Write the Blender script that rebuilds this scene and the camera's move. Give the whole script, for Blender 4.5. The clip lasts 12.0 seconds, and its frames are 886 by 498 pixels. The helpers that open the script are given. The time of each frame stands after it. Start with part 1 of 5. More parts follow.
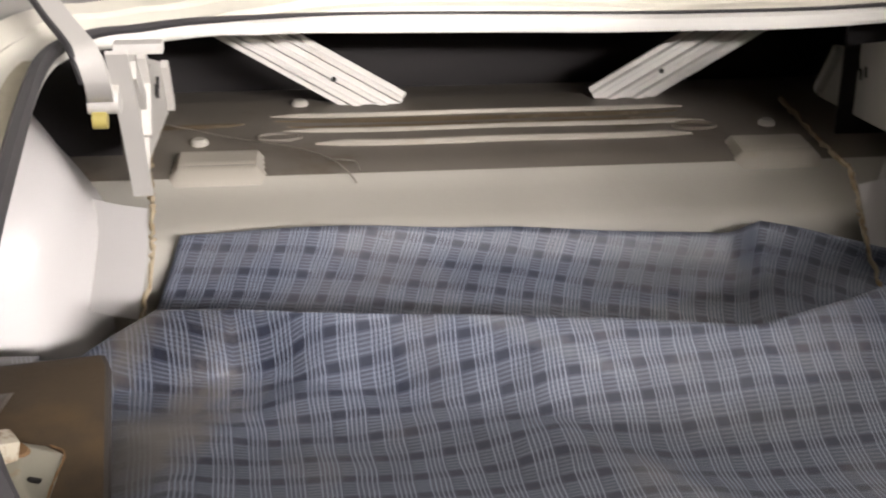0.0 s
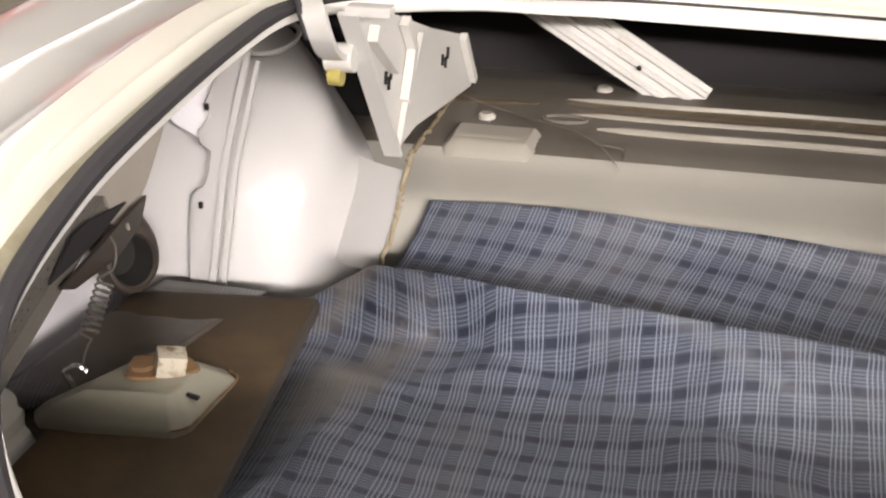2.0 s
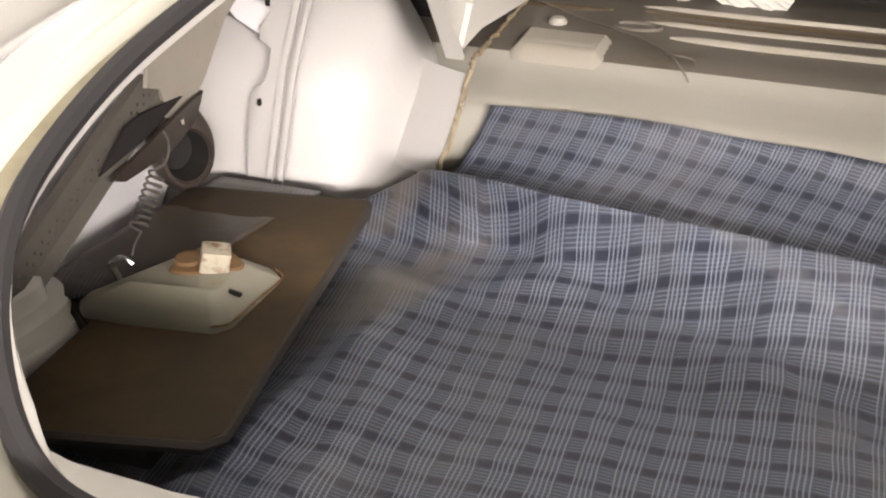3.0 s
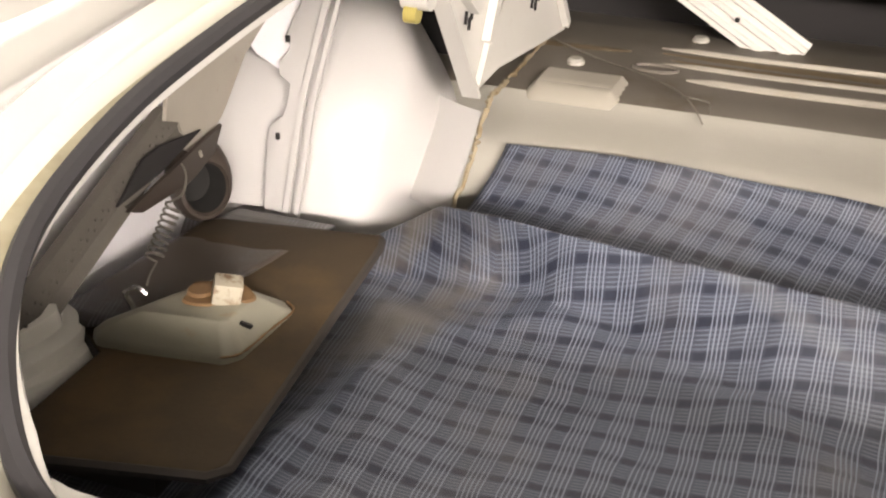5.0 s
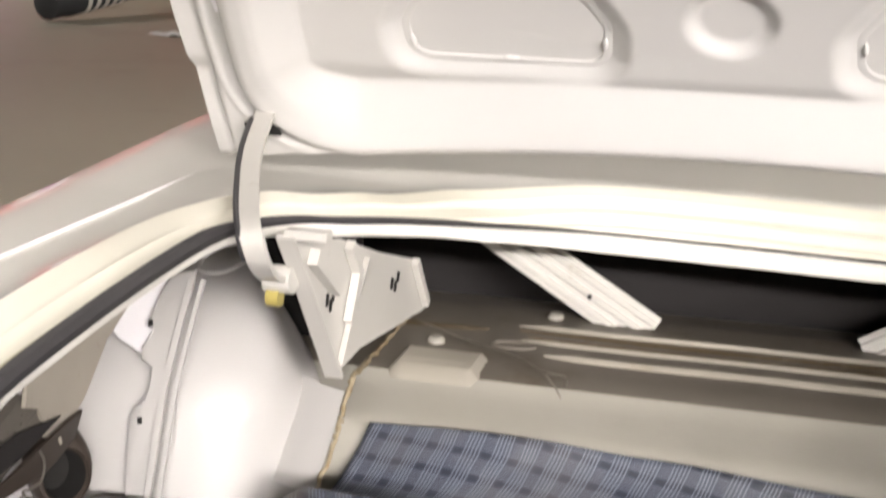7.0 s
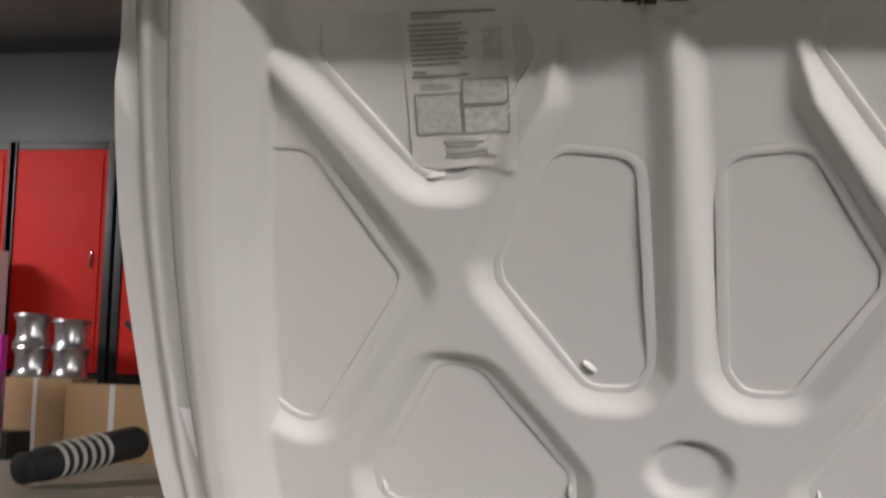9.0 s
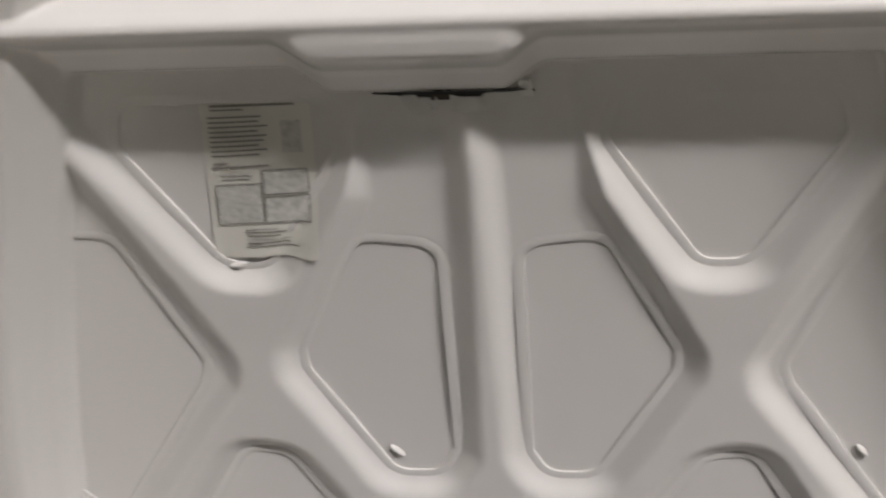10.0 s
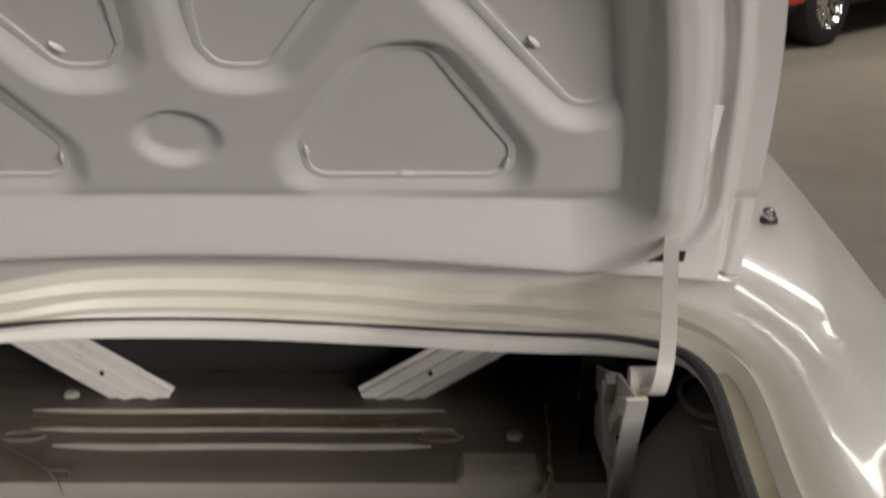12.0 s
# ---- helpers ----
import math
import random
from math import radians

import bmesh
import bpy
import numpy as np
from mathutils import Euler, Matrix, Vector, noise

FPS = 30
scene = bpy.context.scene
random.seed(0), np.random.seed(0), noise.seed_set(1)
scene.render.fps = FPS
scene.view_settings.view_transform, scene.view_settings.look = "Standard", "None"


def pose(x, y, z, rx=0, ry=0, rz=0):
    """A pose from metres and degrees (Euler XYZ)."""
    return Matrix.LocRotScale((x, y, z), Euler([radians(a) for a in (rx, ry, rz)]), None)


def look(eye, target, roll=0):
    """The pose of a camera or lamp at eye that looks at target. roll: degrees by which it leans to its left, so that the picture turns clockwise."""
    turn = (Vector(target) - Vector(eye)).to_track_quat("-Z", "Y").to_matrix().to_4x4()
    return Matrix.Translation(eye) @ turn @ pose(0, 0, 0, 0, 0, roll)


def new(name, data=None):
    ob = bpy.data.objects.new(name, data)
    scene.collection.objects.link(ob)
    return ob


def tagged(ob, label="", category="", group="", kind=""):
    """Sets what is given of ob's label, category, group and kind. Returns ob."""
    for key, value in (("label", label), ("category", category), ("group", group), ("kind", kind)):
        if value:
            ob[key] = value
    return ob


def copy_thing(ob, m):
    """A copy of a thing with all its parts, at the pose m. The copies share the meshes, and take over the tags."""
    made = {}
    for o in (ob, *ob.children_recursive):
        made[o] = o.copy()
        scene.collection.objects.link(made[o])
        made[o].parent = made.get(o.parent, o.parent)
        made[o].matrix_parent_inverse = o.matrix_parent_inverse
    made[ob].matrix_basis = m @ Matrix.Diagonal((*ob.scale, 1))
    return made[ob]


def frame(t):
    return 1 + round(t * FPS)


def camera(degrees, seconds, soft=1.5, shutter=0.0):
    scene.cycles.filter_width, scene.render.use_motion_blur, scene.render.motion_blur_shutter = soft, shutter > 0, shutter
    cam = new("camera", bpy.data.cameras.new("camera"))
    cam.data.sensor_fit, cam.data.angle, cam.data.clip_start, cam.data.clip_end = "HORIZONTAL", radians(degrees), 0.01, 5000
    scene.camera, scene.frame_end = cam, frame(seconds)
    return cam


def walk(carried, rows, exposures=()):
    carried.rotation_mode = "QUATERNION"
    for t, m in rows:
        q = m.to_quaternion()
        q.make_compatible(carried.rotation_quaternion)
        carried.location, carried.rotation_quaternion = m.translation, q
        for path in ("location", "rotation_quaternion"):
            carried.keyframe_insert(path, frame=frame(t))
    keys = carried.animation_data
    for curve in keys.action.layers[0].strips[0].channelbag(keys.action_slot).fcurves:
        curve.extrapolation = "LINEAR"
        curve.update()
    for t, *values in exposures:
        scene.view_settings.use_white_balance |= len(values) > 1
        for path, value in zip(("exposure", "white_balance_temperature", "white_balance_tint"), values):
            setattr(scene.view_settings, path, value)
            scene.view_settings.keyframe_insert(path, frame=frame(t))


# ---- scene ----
cam = camera(35.04, 12.0, soft=2.0, shutter=0.45)
# seconds, x, y, z, yaw, pitch, roll
PATH = [
    (0.0, -0.2119, -1.3321, 1.2287, -6.354, -23.326, 0.376),
    (0.5, -0.1390, -1.3359, 1.2230, -0.273, -22.271, -0.154),
    (1.0, -0.0742, -1.3439, 1.2165, 4.569, -21.859, -0.080),
    (1.5, -0.0228, -1.3316, 1.2197, 10.157, -23.036, -0.333),
    (2.0, 0.0332, -1.3187, 1.2143, 15.298, -23.412, -0.272),
    (2.5, 0.0601, -1.2955, 1.2056, 17.741, -25.906, -0.540),
    (2.7, 0.0626, -1.2923, 1.2036, 18.621, -26.616, -0.330),
    (4.3, 0.0924, -1.2896, 1.2144, 21.844, -27.827, 0.684),
    (4.5, 0.0864, -1.2923, 1.2138, 21.547, -27.330, 0.581),
    (5.0, 0.0854, -1.2958, 1.2144, 21.085, -25.861, 0.681),
    (5.5, 0.0950, -1.2988, 1.2154, 20.536, -23.736, 0.558),
    (6.0, 0.0951, -1.2977, 1.2189, 19.070, -21.542, 0.683),
    (6.5, 0.0945, -1.3012, 1.2212, 17.314, -18.577, 0.862),
    (7.0, 0.0946, -1.3126, 1.2220, 15.498, -14.447, 1.296),
    (7.5, 0.1043, -1.3195, 1.2101, 15.356, -9.264, 1.465),
    (7.7, 0.1140, -1.3193, 1.2170, 15.963, -7.395, 1.599),
    (9.3, 0.1164, -1.3745, 1.1999, 14.224, 7.014, 1.480),
    (9.5, 0.1260, -1.3757, 1.2095, 12.556, 7.876, 1.680),
    (10.0, 0.1412, -1.3735, 1.2191, 8.283, 7.531, 0.647),
    (10.5, 0.1661, -1.3660, 1.2348, 4.881, 3.470, 0.344),
    (11.0, 0.1865, -1.3583, 1.2534, 1.938, -2.125, 0.047),
    (11.5, 0.2174, -1.3100, 1.3307, -0.222, -10.112, 0.160),
    (12.0, 0.2509, -1.3038, 1.3820, 0.116, -16.572, 0.013),
]


def carried(x, y, z, yaw, pitch, roll):
    turn = Matrix.Rotation(radians(yaw), 4, "Z") @ Matrix.Rotation(radians(90 + pitch), 4, "X") @ Matrix.Rotation(radians(roll), 4, "Z")
    return Matrix.Translation((x, y, z)) @ turn


walk(cam, [(r[0], carried(*r[1:])) for r in PATH],
     exposures=[(0.0, -0.04, 6750, 15), (2.7, 0.08, 7050, 15), (4.3, 0.28, 7400, 15), (6.0, 0.14, 7250, 15), (7.7, -0.10, 6700, 12), (9.3, -0.72, 6700, 13), (10.5, -0.78, 6700, 13), (11.5, -1.06, 6700, 12), (12.0, -1.26, 6800, 12)])


# ---------------------------------------------------------------- light
world = bpy.data.worlds.new("garage_air")
scene.world = world
world.use_nodes = True
world.node_tree.nodes["Background"].inputs[0].default_value = (0.9, 0.95, 1.0, 1)
world.node_tree.nodes["Background"].inputs[1].default_value = 0.01

CEILING, HANG = 5.2, 4.35
# x, y, watts, where the lamp's face is turned, and its beam in degrees, narrowed at the rear to spare the floor
# five before the last: unseen lamps added to light floor, cabinets and red car
LIGHTS = [(3.0, -9.6, 80, (0.0, -0.4, 1.0), 55), (5.7, -9.6, 90, (0.0, -0.4, 1.0), 55), (8.4, -9.6, 90, (0.0, -0.4, 1.0), 55), (0.3, -1.36, 34, (0.3, -1.36, 0), 180), (6.5, -1.8, 46, (7.0, -1.0, 0), 180),
          (-2.6, 3.2, 46, (-3.4, 4.6, 0), 180), (2.6, 3.2, 36, (3.4, 4.6, 0), 180), (-11.8, 9.5, 300, (-8.5, 12, 0), 180), (4.2, 7.0, 300, (4.0, 9, 0), 180), (3.0, 10.6, 120, (2.4, 12, 0), 180)]


# ---------------------------------------------------------------- materials
def material(name, color, rough=0.5, metal=0.0, coat=0.0, spread=0.08, scale=30.0, bump=0.0, bump_scale=200.0,
             stain=None, stain_scale=4.0, stain_at=0.55, stain_soft=0.15, spec=0.5, rough_var=0.05, coat_rough=0.11):
    """A surface with grain and a larger stain pattern, in object space metres."""
    m = bpy.data.materials.new(name)
    m.use_nodes = True
    nt = m.node_tree
    b = nt.nodes["Principled BSDF"]
    tc = nt.nodes.new("ShaderNodeTexCoord")
    n1 = nt.nodes.new("ShaderNodeTexNoise")
    n1.inputs["Scale"].default_value = scale
    n1.inputs["Detail"].default_value = 6
    nt.links.new(tc.outputs["Object"], n1.inputs["Vector"])
    mix = nt.nodes.new("ShaderNodeMix")
    mix.data_type = "RGBA"
    lo = tuple(c * (1 - spread) for c in color)
    hi = tuple(min(1, c * (1 + spread)) for c in color)
    mix.inputs["A"].default_value = (*lo, 1)
    mix.inputs["B"].default_value = (*hi, 1)
    nt.links.new(n1.outputs["Fac"], mix.inputs["Factor"])
    out = mix.outputs["Result"]
    if stain:
        n2 = nt.nodes.new("ShaderNodeTexNoise")
        n2.inputs["Scale"].default_value = stain_scale
        n2.inputs["Detail"].default_value = 8
        n2.inputs["Roughness"].default_value = 0.62
        nt.links.new(tc.outputs["Object"], n2.inputs["Vector"])
        ramp = nt.nodes.new("ShaderNodeMapRange")
        ramp.inputs["From Min"].default_value = stain_at
        ramp.inputs["From Max"].default_value = stain_at + stain_soft
        nt.links.new(n2.outputs["Fac"], ramp.inputs["Value"])
        mix2 = nt.nodes.new("ShaderNodeMix")
        mix2.data_type = "RGBA"
        nt.links.new(ramp.outputs["Result"], mix2.inputs["Factor"])
        nt.links.new(out, mix2.inputs["A"])
        mix2.inputs["B"].default_value = (*stain, 1)
        out = mix2.outputs["Result"]
    nt.links.new(out, b.inputs["Base Color"])
    rr = nt.nodes.new("ShaderNodeMapRange")
    rr.inputs["To Min"].default_value = max(0.02, rough - rough_var)
    rr.inputs["To Max"].default_value = min(1, rough + rough_var)
    nt.links.new(n1.outputs["Fac"], rr.inputs["Value"])
    nt.links.new(rr.outputs["Result"], b.inputs["Roughness"])
    b.inputs["Metallic"].default_value = metal
    b.inputs["Coat Weight"].default_value = coat
    b.inputs["Coat Roughness"].default_value = coat_rough
    b.inputs["Specular IOR Level"].default_value = spec
    if bump:
        n3 = nt.nodes.new("ShaderNodeTexNoise")
        n3.inputs["Scale"].default_value = bump_scale
        n3.inputs["Detail"].default_value = 4
        nt.links.new(tc.outputs["Object"], n3.inputs["Vector"])
        bp = nt.nodes.new("ShaderNodeBump")
        bp.inputs["Strength"].default_value = bump
        bp.inputs["Distance"].default_value = 0.002
        nt.links.new(n3.outputs["Fac"], bp.inputs["Height"])
        nt.links.new(bp.outputs["Normal"], b.inputs["Normal"])
    return m


def glowing(name, color, strength):
    m = bpy.data.materials.new(name)
    m.use_nodes = True
    b = m.node_tree.nodes["Principled BSDF"]
    b.inputs["Base Color"].default_value = (*color, 1)
    b.inputs["Emission Color"].default_value = (*color, 1)
    b.inputs["Emission Strength"].default_value = strength
    return m


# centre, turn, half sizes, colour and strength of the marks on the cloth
SMEARS_AND_SHEEN = [((-0.335, -0.315), 0.9, (0.105, 0.055), (0.150, 0.135, 0.120), 0.85), ((-0.335, -0.19), 0.2, (0.075, 0.022), (0.165, 0.145, 0.120), 0.65), ((-0.08, -0.255), -0.51, (0.20, 0.010), (0.30, 0.31, 0.32), 0.24),
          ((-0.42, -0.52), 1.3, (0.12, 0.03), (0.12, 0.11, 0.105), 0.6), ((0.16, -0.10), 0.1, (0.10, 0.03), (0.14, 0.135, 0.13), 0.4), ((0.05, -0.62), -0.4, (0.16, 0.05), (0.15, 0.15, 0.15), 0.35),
          # dust and shade together, darkening the corner over the board
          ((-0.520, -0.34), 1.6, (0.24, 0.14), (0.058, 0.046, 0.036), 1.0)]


def plaid(name):
    """Woven plaid: dark squares, mid bands and groups of fine pale threads, drawn in the cloth's own coordinates."""
    m = bpy.data.materials.new(name)
    m.use_nodes = True
    nt = m.node_tree
    b = nt.nodes["Principled BSDF"]

    def node(kind, **values):
        n = nt.nodes.new(kind)
        for k, v in values.items():
            n.inputs[k].default_value = v
        return n

    def math_node(op, a, c=None):
        n = nt.nodes.new("ShaderNodeMath")
        n.operation = op
        for i, v in enumerate((a, c)):
            if v is None:
                continue
            if isinstance(v, (int, float)):
                n.inputs[i].default_value = v
            else:
                nt.links.new(v, n.inputs[i])
        return n.outputs[0]

    uv = nt.nodes.new("ShaderNodeUVMap")
    uv.uv_map = "cloth"
    warp = node("ShaderNodeTexNoise", Scale=0.35, Detail=2.0)
    nt.links.new(uv.outputs["UV"], warp.inputs["Vector"])
    sub = nt.nodes.new("ShaderNodeVectorMath")
    sub.operation = "SUBTRACT"
    nt.links.new(warp.outputs["Color"], sub.inputs[0])
    sub.inputs[1].default_value = (0.5, 0.5, 0.5)
    sc = nt.nodes.new("ShaderNodeVectorMath")
    sc.operation = "SCALE"
    nt.links.new(sub.outputs[0], sc.inputs[0])
    sc.inputs["Scale"].default_value = 0.35
    add = nt.nodes.new("ShaderNodeVectorMath")
    add.operation = "ADD"
    nt.links.new(uv.outputs["UV"], add.inputs[0])
    nt.links.new(sc.outputs[0], add.inputs[1])
    sep = nt.nodes.new("ShaderNodeSeparateXYZ")
    nt.links.new(add.outputs[0], sep.inputs[0])
    fx = math_node("FRACT", sep.outputs["X"])
    fy = math_node("FRACT", sep.outputs["Y"])

    def threads(f, start, count, duty):
        g = math_node("FRACT", math_node("MULTIPLY", math_node("SUBTRACT", f, start), count / (1.0 - start)))
        return math_node("MULTIPLY", math_node("LESS_THAN", g, duty), math_node("GREATER_THAN", f, start))
    line_x = threads(fx, 0.34, 5.0, 0.36)
    line_y = threads(fy, 0.34, 5.0, 0.40)
    band_y = math_node("LESS_THAN", fy, 0.27)
    gap_x = math_node("LESS_THAN", fx, 0.35)

    def mix(fac, a, c):
        n = nt.nodes.new("ShaderNodeMix")
        n.data_type = "RGBA"
        nt.links.new(fac, n.inputs["Factor"])
        for key, v in (("A", a), ("B", c)):
            if isinstance(v, tuple):
                n.inputs[key].default_value = (*v, 1)
            else:
                nt.links.new(v, n.inputs[key])
        return n.outputs["Result"]

    both = math_node("MULTIPLY", band_y, gap_x)
    col = mix(band_y, (0.047, 0.054, 0.077), (0.030, 0.035, 0.053))
    col = mix(math_node("MULTIPLY", line_y, math_node("ADD", math_node("MULTIPLY", gap_x, 0.30), 0.26)), col, (0.18, 0.204, 0.25))
    col = mix(math_node("MULTIPLY", line_x, 0.62), col, (0.23, 0.260, 0.32))
    col = mix(math_node("MULTIPLY", gap_x, 0.25), col, (0.052, 0.061, 0.087))
    col = mix(both, col, (0.022, 0.026, 0.042))
    dirt = node("ShaderNodeTexNoise", Scale=0.16, Detail=6.0, Roughness=0.6)
    nt.links.new(uv.outputs["UV"], dirt.inputs["Vector"])
    mr = node("ShaderNodeMapRange", **{"From Min": 0.50, "From Max": 0.78, "To Max": 0.6})
    nt.links.new(dirt.outputs["Fac"], mr.inputs["Value"])
    col = mix(mr.outputs["Result"], col, (0.16, 0.15, 0.145))
    # the floor is painted lighter, as if better lit than the flap; brown smears and a pale streak for a worn ridge's
    # sheen, with frayed outlines
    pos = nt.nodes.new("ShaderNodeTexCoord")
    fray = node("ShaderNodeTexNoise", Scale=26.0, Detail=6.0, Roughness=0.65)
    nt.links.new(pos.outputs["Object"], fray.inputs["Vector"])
    for (cx, cy), turn, (sx, sy), tint, amount in [((0.08, -0.60), 0.0, (0.85, 0.50), None, 1.0)] + SMEARS_AND_SHEEN:
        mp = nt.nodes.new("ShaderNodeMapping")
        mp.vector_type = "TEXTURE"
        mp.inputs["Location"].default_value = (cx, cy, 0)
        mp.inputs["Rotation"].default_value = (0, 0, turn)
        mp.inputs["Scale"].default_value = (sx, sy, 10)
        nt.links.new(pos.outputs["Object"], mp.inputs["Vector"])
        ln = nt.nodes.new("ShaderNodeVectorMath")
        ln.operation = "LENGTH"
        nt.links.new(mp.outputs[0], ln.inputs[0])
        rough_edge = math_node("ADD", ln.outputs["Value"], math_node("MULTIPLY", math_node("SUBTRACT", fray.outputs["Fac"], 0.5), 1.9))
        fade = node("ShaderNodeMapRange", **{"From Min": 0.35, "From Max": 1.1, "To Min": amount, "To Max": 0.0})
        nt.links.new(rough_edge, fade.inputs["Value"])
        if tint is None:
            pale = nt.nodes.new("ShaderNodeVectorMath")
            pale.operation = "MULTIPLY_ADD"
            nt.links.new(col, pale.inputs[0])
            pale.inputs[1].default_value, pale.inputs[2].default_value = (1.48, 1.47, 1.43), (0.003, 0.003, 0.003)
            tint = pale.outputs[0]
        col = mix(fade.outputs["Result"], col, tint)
    nt.links.new(col, b.inputs["Base Color"])
    b.inputs["Roughness"].default_value = 0.36
    b.inputs["Specular IOR Level"].default_value = 0.5
    wv = node("ShaderNodeTexNoise", Scale=60.0, Detail=2.0)
    nt.links.new(uv.outputs["UV"], wv.inputs["Vector"])
    bp = node("ShaderNodeBump", Strength=0.25, Distance=0.001)
    nt.links.new(wv.outputs["Fac"], bp.inputs["Height"])
    nt.links.new(bp.outputs["Normal"], b.inputs["Normal"])
    return m


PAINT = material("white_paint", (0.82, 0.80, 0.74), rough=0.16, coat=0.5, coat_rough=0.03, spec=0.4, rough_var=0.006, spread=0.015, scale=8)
# lid's underside: PAINT greyed down for the dimmer light it gets
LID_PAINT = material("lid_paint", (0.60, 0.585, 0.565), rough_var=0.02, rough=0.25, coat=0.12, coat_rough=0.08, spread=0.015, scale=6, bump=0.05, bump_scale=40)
# white paint inside the boot: the next three are darkened for its shade
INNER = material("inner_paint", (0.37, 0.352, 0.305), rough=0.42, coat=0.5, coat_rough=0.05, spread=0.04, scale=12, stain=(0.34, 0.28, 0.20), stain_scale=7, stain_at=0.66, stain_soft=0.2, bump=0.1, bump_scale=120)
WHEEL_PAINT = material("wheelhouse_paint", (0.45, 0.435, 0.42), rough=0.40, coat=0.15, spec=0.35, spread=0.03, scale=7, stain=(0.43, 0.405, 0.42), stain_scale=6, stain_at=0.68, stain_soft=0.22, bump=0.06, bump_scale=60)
BRACKET_PAINT = material("bracket_paint", (0.56, 0.54, 0.50), rough=0.4, coat=0.1, spread=0.04, scale=30, stain=(0.40, 0.36, 0.29), stain_scale=24, stain_at=0.64, stain_soft=0.2, bump=0.06)
# brown dust and the shade under the lid, both held in this colour
LEDGE_PAINT = material("dusty_shaded_paint", (0.135, 0.118, 0.097), rough=0.55, spread=0.12, scale=25, stain=(0.085, 0.062, 0.036), stain_scale=9, stain_at=0.56, stain_soft=0.2, bump=0.15, bump_scale=150)
PAD_PAINT = material("pad_paint", (0.31, 0.285, 0.24), rough=0.45, spread=0.08, scale=25, stain=(0.28, 0.24, 0.18), stain_scale=12, stain_at=0.6)
LILAC = material("primer_overspray", (0.80, 0.78, 0.80), rough=0.5, spread=0.06, scale=9, stain=(0.40, 0.37, 0.36), stain_scale=8, stain_at=0.62)
RUBBER = material("grey_rubber", (0.036, 0.034, 0.036), rough=0.6, spread=0.2, scale=40, bump=0.1, bump_scale=90)
GUTTER = material("gutter_paint", (0.70, 0.67, 0.57), rough=0.35, coat=0.3, spread=0.05, scale=14, stain=(0.60, 0.55, 0.44), stain_scale=22, stain_at=0.62, stain_soft=0.3)
BLACK = material("matt_black", (0.012, 0.010, 0.010), rough=0.85, spread=0.3, scale=50)
BOARD = material("brown_board", (0.052, 0.037, 0.022), rough=0.7, spec=0.2, spread=0.3, scale=14, stain=(0.105, 0.066, 0.030), stain_scale=5.5, stain_at=0.49, stain_soft=0.25, bump=0.15, bump_scale=180)
BOARD_EDGE = material("board_edge", (0.04, 0.033, 0.028), rough=0.8, spread=0.25, scale=60)
RUSTY = material("rusty_white", (0.23, 0.215, 0.165), rough=0.4, spread=0.05, scale=30, stain=(0.24, 0.12, 0.035), stain_scale=17, stain_at=0.585, stain_soft=0.12, bump=0.1)
SEALER = material("seam_sealer", (0.30, 0.245, 0.16), rough=0.6, spread=0.12, scale=60, stain=(0.20, 0.13, 0.06), stain_scale=38, stain_at=0.52, stain_soft=0.15, bump=0.5, bump_scale=200)
CHANNEL_SHADE = material("channel_shade", (0.40, 0.36, 0.25), rough=0.5, spread=0.12, scale=30, stain=(0.27, 0.23, 0.14), stain_scale=14, stain_at=0.5, stain_soft=0.25)
OLD_SEALANT = material("old_sealant", (0.135, 0.098, 0.055), rough=0.7, spread=0.3, scale=70, stain=(0.26, 0.22, 0.16), stain_scale=30, stain_at=0.55, stain_soft=0.15, bump=0.4, bump_scale=160)
RUST = material("rust", (0.17, 0.095, 0.040), rough=0.8, spread=0.35, scale=90, bump=0.3)
NYLON = material("ivory_plastic", (0.44, 0.40, 0.31), rough=0.4, spread=0.05, scale=40, stain=(0.16, 0.09, 0.04), stain_scale=75, stain_at=0.47)
DARK_METAL = material("dark_brown_metal", (0.055, 0.042, 0.034), rough=0.5, metal=0.3, spread=0.3, scale=40, stain=(0.15, 0.10, 0.06), stain_scale=30, stain_at=0.6)
STRAP = material("grey_brown_steel", (0.125, 0.112, 0.096), rough=0.55, metal=0.2, spread=0.15, scale=60, bump=0.35, bump_scale=500)
BEIGE = material("beige_bracket", (0.35, 0.315, 0.265), rough=0.5, spread=0.08, scale=30, stain=(0.22, 0.16, 0.1), stain_scale=25, stain_at=0.62)
STEEL = material("spring_steel", (0.25, 0.23, 0.20), rough=0.4, metal=0.8, spread=0.2, scale=90)
BRASS = material("yellow_bush", (0.40, 0.33, 0.10), rough=0.5, spread=0.2, scale=80)
PAPER = material("label_paper", (0.60, 0.59, 0.54), rough=0.35, spread=0.05, scale=25, stain=(0.40, 0.37, 0.31), stain_scale=18, stain_at=0.58)
INK = material("label_ink", (0.22, 0.21, 0.19), rough=0.5, spread=0.3, scale=300)
PRINT = material("label_drawing", (0.47, 0.47, 0.44), rough=0.45, spread=0.5, scale=160)
FOIL = material("clear_tape", (0.6, 0.6, 0.58), rough=0.2, spread=0.1, scale=60)
# black put in for the shade inside holes and slots
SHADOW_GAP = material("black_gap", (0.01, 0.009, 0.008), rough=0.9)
CONCRETE = material("garage_floor", (0.275, 0.258, 0.200), rough=0.5, spread=0.10, scale=2.2, stain=(0.20, 0.175, 0.135), stain_scale=0.7, stain_at=0.52, stain_soft=0.25, bump=0.08, bump_scale=30)
